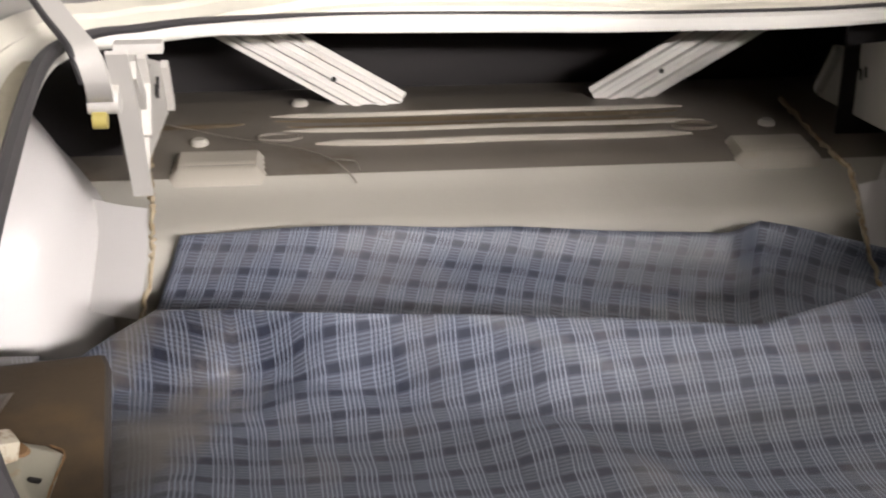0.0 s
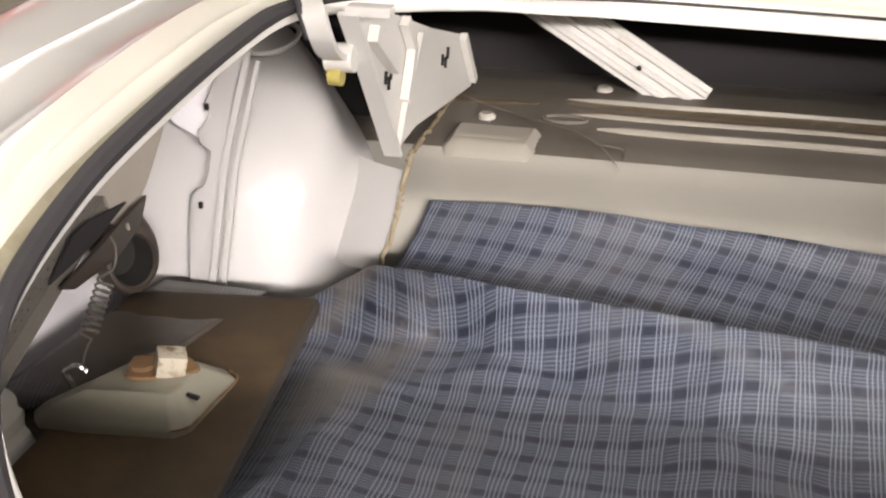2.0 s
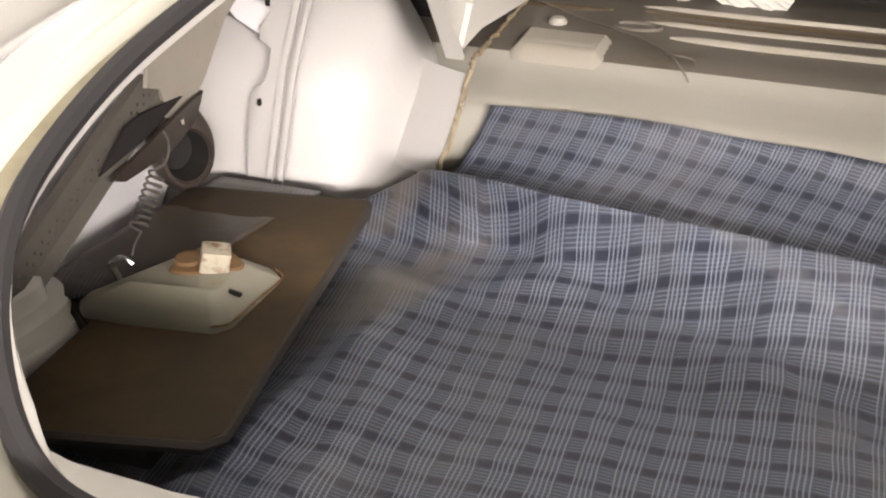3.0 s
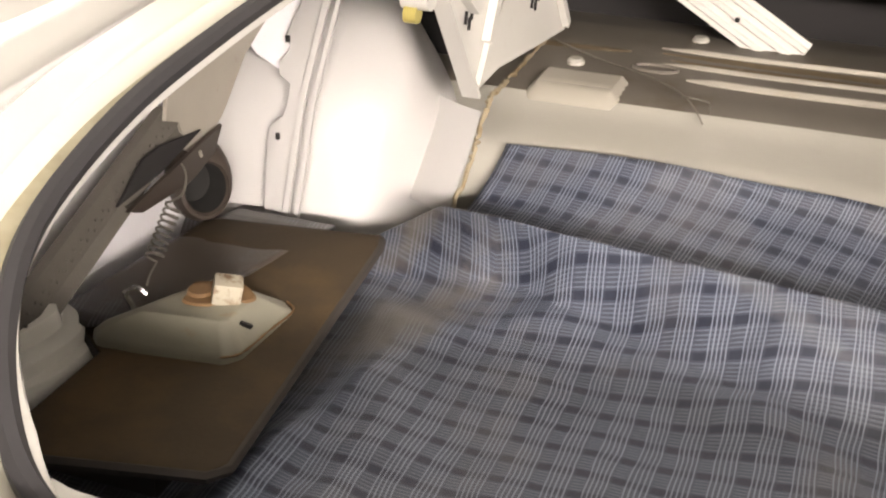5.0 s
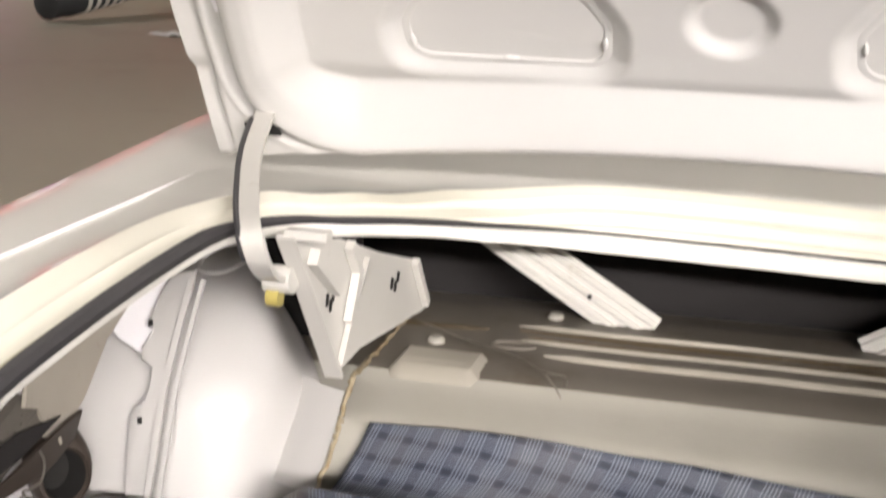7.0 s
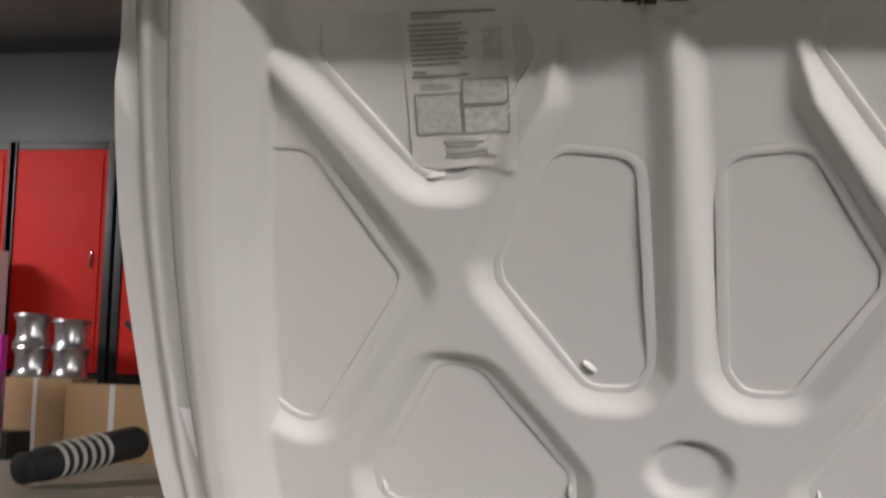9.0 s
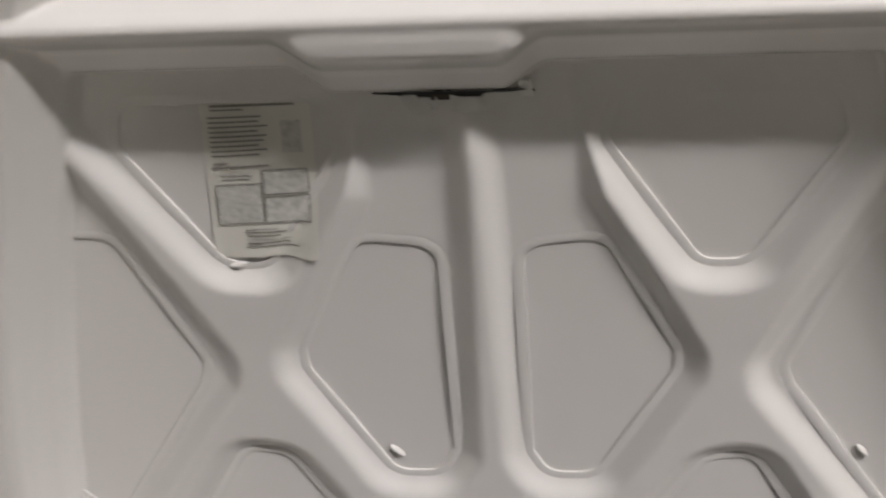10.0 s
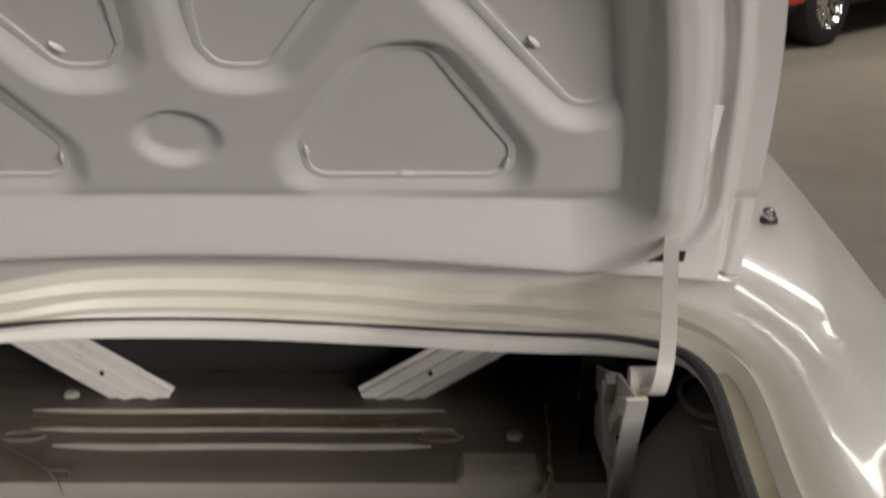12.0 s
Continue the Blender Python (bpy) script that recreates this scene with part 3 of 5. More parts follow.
def build_lid():
    lid = new("boot_lid")
    lid.parent = car
    nu, nv = 331, 251
    s = np.linspace(-1, 1, nu)
    q = np.linspace(0, 1, nv)
    S, Q = np.meshgrid(s, q)
    U = S * 0.553
    for _ in range(3):
        V = lid_bottom(U) + Q * (LID_TOP - lid_bottom(U))
        U = S * lid_half(V)
    # rounded top corners
    corner = np.clip((np.abs(S) - 0.93) / 0.07, 0, 1)
    V = V - corner ** 2 * 0.03 * (Q > 0.6) * (Q - 0.6) / 0.4
    Hh = lid_height(U, V)
    rng = np.random.default_rng(4)
    small = np.zeros_like(Hh)
    for _ in range(26):
        cu, cv, r = rng.uniform(-0.5, 0.5), rng.uniform(-0.1, 0.55), rng.uniform(0.03, 0.09)
        small += rng.uniform(-1, 1) * 0.0003 * np.exp(-((U - cu) ** 2 + (V - cv) ** 2) / r ** 2)
    Hh = Hh + small
    P = [[on_lid(U[j, i], V[j, i], Hh[j, i]) for i in range(nu)] for j in range(nv)]
    verts = [p for row in P for p in row]
    faces = [(j * nu + i, j * nu + i + 1, (j + 1) * nu + i + 1, (j + 1) * nu + i) for j in range(nv - 1) for i in range(nu - 1)]
    me = bpy.data.meshes.new("inner_panel")
    me.from_pydata(verts, [], faces)
    me.polygons.foreach_set("use_smooth", [True] * len(faces))
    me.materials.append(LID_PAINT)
    ob = new("inner_panel", me)
    ob.parent = lid
    tagged(ob, label="pressed white inner panel with crossing ribs")
    # outer skin
    bm = bmesh.new()
    step = 10
    cols, rows = list(range(0, nu, step)), list(range(0, nv, step))
    back = [[on_lid(U[j, i], V[j, i], -0.012 - 0.02 * (1 - abs(S[j, i]) ** 3) * (1 - (2 * Q[j, i] - 1) ** 4)) for i in cols] for j in rows]
    grid_mesh(bm, back)
    edge = [(j, 0) for j in rows] + [(rows[-1], i) for i in cols[1:]] + [(j, cols[-1]) for j in reversed(rows[:-1])] + [(0, i) for i in reversed(cols[1:-1])]
    hem = [[on_lid(U[j, i], V[j, i], h) for j, i in edge] for h in (0.003, -0.004, -0.012)]
    loft(bm, hem)
    part("outer_skin", bm, PAINT, lid, "glossy white outer skin")
    # folded metal edges round each opening of the inner panel
    k = 0
    for poly in HOLES:
        for sgn in (1, -1):
            path = []
            n = len(poly)
            for i, (ax, ay) in enumerate(poly):
                p0, p1, p2 = Vector(poly[i - 1]), Vector((ax, ay)), Vector(poly[(i + 1) % n])
                d1, d2 = (p1 - p0).normalized(), (p2 - p1).normalized()
                n1, n2 = Vector((d1.y, -d1.x)), Vector((d2.y, -d2.x))
                area = sum(a[0] * b[1] - b[0] * a[1] for a, b in zip(poly, poly[1:] + poly[:1]))
                if area < 0:
                    n1, n2 = -n1, -n2
                a1, a2 = math.atan2(n1.y, n1.x), math.atan2(n2.y, n2.x)
                while a2 - a1 > math.pi:
                    a2 -= 2 * math.pi
                while a2 - a1 < -math.pi:
                    a2 += 2 * math.pi
                for m in range(5):
                    a = a1 + (a2 - a1) * m / 4
                    path.append((ax + HOLE_R * math.cos(a), ay + HOLE_R * math.sin(a)))
            c = Vector((sum(p[0] for p in path) / len(path), sum(p[1] for p in path) / len(path)))
            rings = []
            for off, h in ((0.0095, 0.0016), (0.0070, 0.00195), (0.0004, 0.0020), (-0.0002, 0.0018), (-0.0004, -0.0008)):
                row = []
                for i, (u, v) in enumerate(path):
                    a, b = Vector(path[i - 1]), Vector(path[(i + 1) % len(path)])
                    d = (b - a).normalized()
                    nn = Vector((d.y, -d.x))
                    if nn.dot(Vector((u, v)) - c) < 0:
                        nn = -nn
                    row.append(on_lid(sgn * (u + nn.x * off), v + nn.y * off, h))
                rings.append(row)
            bm = bmesh.new()
            loft(bm, rings)
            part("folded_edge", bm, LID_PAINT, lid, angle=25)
    # spot-weld tabs and sealer smears
    tabs = [(0.309, -0.03, 80), (-0.309, -0.03, 95), (-0.118, -0.022, 85), (0.118, -0.012, 95), (-0.088, 0.143, -48), (0.322, 0.150, -52), (0.212, -0.047, 0), (-0.212, -0.047, 0), (-0.2, 0.366, 10)]
    for u, v, ang in tabs:
        bm = bmesh.new()
        a = radians(ang)
        n = 10
        rings = []
        for sc, h in ((1, 0.001), (0.85, 0.004), (0.4, 0.0055)):
            rings.append([on_lid(u + sc * (0.009 * math.cos(t) * math.cos(a) - 0.0028 * math.sin(t) * math.sin(a)),
                                 v + sc * (0.009 * math.cos(t) * math.sin(a) + 0.0028 * math.sin(t) * math.cos(a)), h) for t in [2 * math.pi * i / n for i in range(n)]])
        vs = loft(bm, rings)
        bm.faces.new(vs[-1])
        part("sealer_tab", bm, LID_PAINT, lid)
    # latch opening
    bm = bmesh.new()
    row0, row1 = [], []
    for i in range(25):
        u = -0.066 + 0.116 * i / 24
        w = math.sin(math.pi * i / 24) ** 1.5
        row0.append(on_lid(u, 0.5445 + 0.002 * w, 0.0125 + 0.004 * w))
        row1.append(on_lid(u, 0.5405 - 0.005 * w, 0.0085))
    loft(bm, [row0, row1], closed=False)
    part("latch_slot", bm, SHADOW_GAP, lid, "dark slot of the boot latch")
    for shape in ([(-0.042, 0.541), (-0.034, 0.530), (-0.026, 0.533), (-0.020, 0.539)], [(-0.018, 0.540), (-0.006, 0.533), (0.010, 0.531), (0.018, 0.536), (0.036, 0.543), (0.048, 0.546)]):
        bm = bmesh.new()
        path = [on_lid(u, v, 0.010 + 0.004 * (k % 2)) for k, (u, v) in enumerate(shape)]
        strap(bm, smooth_path(path, 4), 0.012, 0.001, across=LID_V)
        part("tape_patch", bm, FOIL, lid, "torn clear tape over the latch")
    bm = bmesh.new()
    box(bm, (-0.007, -0.006, 0), (0.007, 0.006, 0.006), 0.001, Matrix.Translation(on_lid(-0.017, 0.537, 0.008)) @ Matrix.Rotation(TILT, 4, "X"))
    part("striker", bm, DARK_METAL, lid)
    # rubber buffer hole at the upper left corner
    bm = bmesh.new()
    n = 20
    outline = [(0.030 * math.cos(2 * math.pi * i / n), 0.007 * math.sin(2 * math.pi * i / n)) for i in range(n)]
    fm = Matrix((Vector((1, 0, 0)), LID_V, LID_N)).transposed().to_4x4()
    plate(bm, outline, 0.003, Matrix.Translation(on_lid(-0.385, 0.592, 0.030)) @ fm)
    part("buffer_hole", bm, SHADOW_GAP, lid, "dark buffer hole")
    bm = bmesh.new()
    plate(bm, [(0.011 * math.cos(2 * math.pi * i / 14), 0.013 * math.sin(2 * math.pi * i / 14) + 0.004) for i in range(14)], 0.008, Matrix.Translation(on_lid(-0.385, 0.592, 0.030)) @ fm, 0.002)
    part("rubber_buffer", bm, BLACK, lid)
    # slots in the side frame and where the hinge arms enter
    for sx in (1, -1):
        for v0, v1 in ((0.02, 0.085),):
            bm = bmesh.new()
            plate(bm, [(-0.006, v0), (0.006, v0), (0.006, v1), (-0.006, v1)], 0.001,
                  Matrix.Translation(LID_O + Vector((sx * 0.492, 0, 0)) + LID_N * 0.0245) @ fm)
            part("frame_slot", bm, LILAC, lid)
        bm = bmesh.new()
        plate(bm, [(-0.019, -0.010), (0.019, -0.010), (0.019, 0.006), (-0.019, 0.006)], 0.003, Matrix.Translation(on_lid(-0.487 if sx < 0 else 0.474, -0.135, 0.0345)) @ fm)
        part("hinge_slot", bm, SHADOW_GAP, lid, "dark slot for the hinge arm")
    # printed instruction label, a little crumpled
    cor = [(-0.199, 0.536), (-0.115, 0.537), (-0.127, 0.381), (-0.218, 0.373)]

    def label_at(a, b, h=0.0):
        top = (cor[0][0] + (cor[1][0] - cor[0][0]) * a, cor[0][1] + (cor[1][1] - cor[0][1]) * a)
        low = (cor[3][0] + (cor[2][0] - cor[3][0]) * a, cor[3][1] + (cor[2][1] - cor[3][1]) * a)
        u, v = top[0] + (low[0] - top[0]) * b, top[1] + (low[1] - top[1]) * b
        base = float(lid_height(np.array([u]), np.array([v]))[0])
        crumple = 0.0022 * max(0, b - 0.72) / 0.28 * (1 + math.sin(9 * a + 4 * b)) + 0.0005 * math.sin(7 * a) * math.sin(6 * b)
        return on_lid(u, v, base + 0.0012 + crumple + h)
    sheet = None
    bm = bmesh.new()
    grid_mesh(bm, [[label_at(i / 24, j / 32) for i in range(25)] for j in range(33)])
    sheet = part("instruction_label", bm, PAPER, lid, "worn paper instruction label")

    def bar(a0, a1, b0, b1, mat, name):
        bm = bmesh.new()
        grid_mesh(bm, [[label_at(a0 + (a1 - a0) * i / 8, b0 + (b1 - b0) * j / 2, 0.0009) for i in range(9)] for j in range(3)])
        part(name, bm, mat, sheet)
    rnd = random.Random(7)
    bar(0.10, 0.86, 0.035, 0.050, INK, "print_line")
    bar(0.10, 0.40, 0.062, 0.072, INK, "print_line")
    for k in range(9):
        b0 = 0.105 + k * 0.029
        bar(0.07, rnd.uniform(0.50, 0.66), b0, b0 + 0.011, INK, "print_line")
    bar(0.72, 0.90, 0.14, 0.34, PRINT, "print_picture")
    bar(0.08, 0.20, 0.385, 0.395, INK, "print_line")
    bar(0.06, 0.58, 0.41, 0.420, INK, "print_line")
    bar(0.14, 0.40, 0.455, 0.468, PRINT, "print_line")
    bar(0.14, 0.42, 0.480, 0.493, PRINT, "print_line")
    for a0, a1, b0, b1 in ((0.07, 0.50, 0.52, 0.78), (0.51, 0.93, 0.44, 0.60), (0.51, 0.93, 0.61, 0.78)):
        bar(a0, a1, b0, b1, PRINT, "print_picture")
        for c in ((a0, a1, b0, b0 + 0.006), (a0, a1, b1 - 0.006, b1), (a0, a0 + 0.010, b0, b1), (a1 - 0.010, a1, b0, b1)):
            bm = bmesh.new()
            grid_mesh(bm, [[label_at(c[0] + (c[1] - c[0]) * i / 4, c[2] + (c[3] - c[2]) * j / 4, 0.0016) for i in range(5)] for j in range(5)])
            part("print_frame", bm, INK, sheet)
    for k in range(6):
        b0 = 0.815 + k * 0.022
        bar(0.30 + 0.03 * rnd.random(), rnd.uniform(0.6, 0.8), b0, b0 + 0.009, INK if k % 3 else PRINT, "print_line")
    return lid


# ---- hinges, brackets and braces
def build_hinge(sx):
    if sx < 0:
        pts = [(-0.488, 0.085, 1.003), (-0.449, -0.058, 0.972), (-0.404, -0.174, 0.952), (-0.374, -0.240, 0.938), (-0.366, -0.246, 0.914), (-0.367, -0.226, 0.893), (-0.369, -0.198, 0.880), (-0.369, -0.170, 0.879)]
    else:
        pts = [(0.478, 0.050, 1.006), (0.465, -0.03, 0.981), (0.454, -0.10, 0.960), (0.446, -0.145, 0.939), (0.441, -0.155, 0.919), (0.437, -0.148, 0.903), (0.432, -0.130, 0.902), (0.428, -0.110, 0.910)]
    path = smooth_path(pts, 6)
    bm = bmesh.new()
    strap(bm, path, 0.020 if sx < 0 else 0.0145, 0.006)
    arm = part("hinge_arm", bm, BRACKET_PAINT, car, "curved white hinge arm")
    if sx < 0:
        bm = bmesh.new()
        tube(bm, [p + Vector((-0.012, 0.002, 0)) for p in path[3:26]], 0.003, 6)
        part("wire", bm, RUBBER, arm, "black wire along the hinge arm")
    end = path[-4]
    bm = bmesh.new()
    tube(bm, [end + Vector((-0.013, 0, 0)), end + Vector((0.013, 0, 0))], 0.013, 14)
    part("pivot", bm, BRACKET_PAINT, arm)
    bm = bmesh.new()
    tube(bm, [end + Vector((-0.010, -0.004, -0.016)), end + Vector((0.002, -0.004, -0.016))], 0.009, 10)
    part("bush", bm, BRASS, arm, "yellowed bush at the hinge pivot")


def build_bracket(sx):
    bm = bmesh.new()
    at = -0.356 if sx < 0 else 0.415
    fm = Matrix(((0, 0, sx, at), (1, 0, 0, 0), (0, 1, 0, 0), (0, 0, 0, 1)))
    plate(bm, [(-0.200, 0.918), (-0.150, 0.855), (-0.080, 0.757), (-0.068, 0.753), (0.000, 0.757), (0.100, 0.746), (0.235, 0.732), (0.222, 0.765), (0.190, 0.805), (0.06, 0.845), (-0.06, 0.888)], 0.003, fm)
    b = part("hinge_bracket", bm, BRACKET_PAINT, car, "white pressed hinge bracket plate", smooth=False)
    bm = bmesh.new()
    strap(bm, [(at - sx * 0.003, -0.208, 0.926), (at - sx * 0.003, -0.160, 0.862), (at - sx * 0.001, -0.080, 0.755)], 0.018, 0.004, face=Vector((0, -1, 0)))
    part("flange", bm, BRACKET_PAINT, b)
    for path, w, h in (([(-0.150, 0.893), (-0.085, 0.845)], 0.016, 0.010), ([(-0.050, 0.880), (-0.025, 0.846), (-0.052, 0.800)], 0.012, 0.009), ([(-0.074, 0.762), (-0.045, 0.800), (0.010, 0.852)], 0.004, 0.006), ([(0.178, 0.806), (0.225, 0.742)], 0.010, 0.008)):
        bm = bmesh.new()
        strap(bm, [(at - sx * 0.001, y, z) for y, z in path], w, h, across=Vector((0, 1, 1)), face=Vector((-sx, 0, 0)))
        part("stiffener", bm, BRACKET_PAINT, b)
    for y, z in ((-0.105, 0.838), (-0.096, 0.830), (-0.089, 0.838), (0.098, 0.800), (0.110, 0.794), (0.120, 0.802)):
        bm = bmesh.new()
        tube(bm, [(at - sx * 0.002, y, z - 0.006), (at - sx * 0.002, y + 0.003, z + 0.006)], 0.0016, 6)
        part("slot", bm, SHADOW_GAP, b)
    if sx < 0:
        bm = bmesh.new()
        box(bm, (-0.020, -0.008, -0.004), (0.020, 0.008, 0.005), 0.002, Matrix.Translation((at + 0.020, -0.200, 0.926)))
        part("tab", bm, BRACKET_PAINT, b)


def build_brace(sx):
    top, low = Vector((0.036 + 0.322 * sx, 0.295, 0.826)), Vector((0.033 + 0.124 * sx, 0.282, 0.712))
    top = top + (top - low) * 0.25
    bm = bmesh.new()
    strap(bm, [top, low], 0.052, 0.004, across=Vector((1, 0, 0)), ribs=3, face=Vector((0, -1, 0)))
    b = part("seat_brace", bm, BRACKET_PAINT, car, "white ribbed diagonal brace")
    bm = bmesh.new()
    p = low + (top - low) * 0.30
    tube(bm, [p + Vector((0, -0.006, 0)), p + Vector((0, -0.011, 0))], 0.0032, 8)
    part("hole", bm, SHADOW_GAP, b)


def build_wing_stud():
    bm = bmesh.new()
    bmesh.ops.create_uvsphere(bm, u_segments=14, v_segments=10, radius=0.010, matrix=Matrix.Translation((STUD[0], STUD[1], STUD[2])) @ Matrix.Diagonal((0.8, 1.7, 0.8, 1)))
    stud = part("wing_stud", bm, CHROME, car, "small dark chrome stud on the wing")
    bm = bmesh.new()
    tube(bm, [(STUD[0], STUD[1], STUD[2] - 0.010), (STUD[0], STUD[1], STUD[2] - 0.004)], 0.011, 14)
    part("base_ring", bm, RUBBER, stud)


STUD = (0.646, 0.352, 0.934)
build_wing_stud()


def build_ledge():
    xs = np.linspace(-0.62, 0.62, 63)
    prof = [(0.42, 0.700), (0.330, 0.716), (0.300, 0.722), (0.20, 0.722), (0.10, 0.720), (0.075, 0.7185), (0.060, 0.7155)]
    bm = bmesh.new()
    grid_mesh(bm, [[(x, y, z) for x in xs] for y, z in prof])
    ledge = part("seat_ledge", bm, LEDGE_PAINT, car, "dusty ledge behind the seat, brown-grey partly for its shade")
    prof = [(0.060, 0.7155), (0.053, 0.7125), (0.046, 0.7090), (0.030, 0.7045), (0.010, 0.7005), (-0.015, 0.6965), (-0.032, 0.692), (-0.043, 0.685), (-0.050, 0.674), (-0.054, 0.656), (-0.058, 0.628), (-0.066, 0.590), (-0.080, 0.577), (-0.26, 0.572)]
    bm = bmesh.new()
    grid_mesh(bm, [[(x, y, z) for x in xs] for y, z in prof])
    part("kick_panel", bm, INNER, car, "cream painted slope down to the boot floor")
    # raised beads and ovals pressed in the ledge
    for x0, x1, y, r in ((-0.240, 0.250, 0.240, 0.0045), (-0.226, 0.262, 0.186, 0.0040), (-0.190, 0.235, 0.141, 0.0050)):
        bm = bmesh.new()
        n = 60
        path = [(x0 + (x1 - x0) * i / n, y - 0.0022 * math.sin(9 * i / n) - 0.005 * math.sin(math.pi * i / n), 0.7218) for i in range(n + 1)]
        tube(bm, path, r, 8, [min(1, 0.25 + 10 * min(i, n - i) / n) for i in range(n + 1)])
        # paler than the ledge: the bead's highlight is in its paint
        part("bead", bm, PAD_PAINT, ledge, "cream bead, paler for its highlight")
    for x0, x1, y0, y1 in ((-0.235, 0.24, 0.213, 0.229), (-0.22, 0.23, 0.192, 0.204), (-0.44, -0.27, 0.205, 0.222)):
        bm = bmesh.new()
        n = 40
        rows = []
        for f in (0.0, 0.5, 1.0):
            rows.append([(x0 + (x1 - x0) * i / n, y0 + (y1 - y0) * (0.5 + (f - 0.5) * min(1, 0.15 + 7 * min(i, n - i) / n)) - 0.005 * math.sin(math.pi * i / n) + 0.0025 * noise.noise(Vector((i * 0.7, f * 3, y0 * 50))), 0.7224 + 0.0012 * math.sin(math.pi * f)) for i in range(n + 1)])
        grid_mesh(bm, rows)
        part("old_sealant", bm, OLD_SEALANT, ledge, "brown dried sealant smeared along the bead")
    for cx in (-0.230, 0.245):
        bm = bmesh.new()
        tube(bm, [(cx + 0.024 * math.cos(a), 0.166 + 0.012 * math.sin(a), 0.7215) for a in [2 * math.pi * i / 28 for i in range(29)]], 0.003, 8)
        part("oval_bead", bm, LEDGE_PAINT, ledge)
    for x, y in ((-0.317, 0.152), (-0.205, 0.285), (0.33, 0.165), (0.21, 0.285)):
        bm = bmesh.new()
        tube(bm, [(x, y, 0.719), (x, y, 0.7245), (x, y, 0.7275)], 0.010, 14, [1, 1, 0.7])
        part("plug", bm, INNER, ledge, "pale round plug")
    for sx in (-1, 1):
        bm = bmesh.new()
        a, b = (-0.338, -0.250) if sx < 0 else (0.268, 0.352)
        n = 9
        pts = []
        for y, z, inset in ((0.118, 0.7195, 0.0), (0.113, 0.7265, 0.008), (0.104, 0.7285, 0.008), (0.098, 0.7262, 0.008), (0.091, 0.7282, 0.008), (0.085, 0.7258, 0.008), (0.078, 0.7278, 0.008), (0.072, 0.7252, 0.008), (0.066, 0.7270, 0.008), (0.058, 0.724, 0.008), (0.050, 0.714, 0.002), (0.046, 0.706, 0.0)):
            row = [(a - 0.010, y, z - 0.012 - inset * 0.2)]
            for i in range(n):
                f = i / (n - 1)
                row.append((a + inset * (1 - 2 * f) * 0.4 + (b - a) * f, y, z))
            row.append((b + 0.010, y, z - 0.012 - inset * 0.2))
            pts.append(row)
        grid_mesh(bm, pts)
        part("raised_pad", bm, PAD_PAINT, ledge, "raised pressed pad")
    # loose wire lying over the ledge
    bm = bmesh.new()
    tube(bm, smooth_path([(-0.365, 0.21, 0.728), (-0.317, 0.165, 0.732), (-0.27, 0.13, 0.733), (-0.22, 0.098, 0.735), (-0.178, 0.062, 0.733), (-0.158, 0.045, 0.722), (-0.150, 0.040, 0.712)], 6), 0.0010, 6)
    tube(bm, smooth_path([(-0.178, 0.062, 0.731), (-0.165, 0.050, 0.735), (-0.150, 0.062, 0.728), (-0.146, 0.044, 0.724)], 6), 0.0011, 6)
    tube(bm, smooth_path([(-0.150, 0.032, 0.694), (-0.12, 0.012, 0.672), (-0.08, 0.004, 0.670), (-0.03, -0.01, 0.668)], 6), 0.0004, 5)
    part("loose_wire", bm, STEEL, ledge, "thin loose wire on the ledge")


def build_cavity():
    bm = bmesh.new()
    box(bm, (-0.70, 0.44, 0.58), (0.70, 0.46, 0.882), 0.004)
    part("seat_back", bm, BLACK, car, "black fibre seat back behind the braces")
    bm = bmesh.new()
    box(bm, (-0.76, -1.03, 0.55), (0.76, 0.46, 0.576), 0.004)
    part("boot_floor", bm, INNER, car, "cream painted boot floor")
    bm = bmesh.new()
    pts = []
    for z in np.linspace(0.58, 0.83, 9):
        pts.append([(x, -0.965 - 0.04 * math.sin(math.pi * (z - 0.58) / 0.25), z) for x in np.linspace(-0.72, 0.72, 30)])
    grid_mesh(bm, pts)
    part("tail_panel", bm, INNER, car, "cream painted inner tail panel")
    for sx in (-1, 1):
        bm = bmesh.new()
        pts = []
        for z in np.linspace(0.58, 0.905, 12):
            f = (z - 0.58) / 0.325
            pts.append([(sx * ((0.605 if sx < 0 else 0.640) + 0.012 * math.sin(math.pi * f) - 0.015 * f), y, z) for y in np.linspace(-0.99, 0.44, 40)])
        grid_mesh(bm, pts)
        part("quarter_inner", bm, LILAC, car, "pale overspray on the inside of the wing")


WH_C = Vector((-0.615, 0.075))


def wheelhouse_plan():
    return smooth_path([(-0.655, -0.190, 0), (-0.575, -0.182, 0), (-0.510, -0.166, 0), (-0.455, -0.146, 0), (-0.415, -0.110, 0), (-0.396, -0.062, 0), (-0.400, -0.022, 0), (-0.425, 0.02, 0), (-0.48, 0.07, 0), (-0.56, 0.12, 0)], 6)


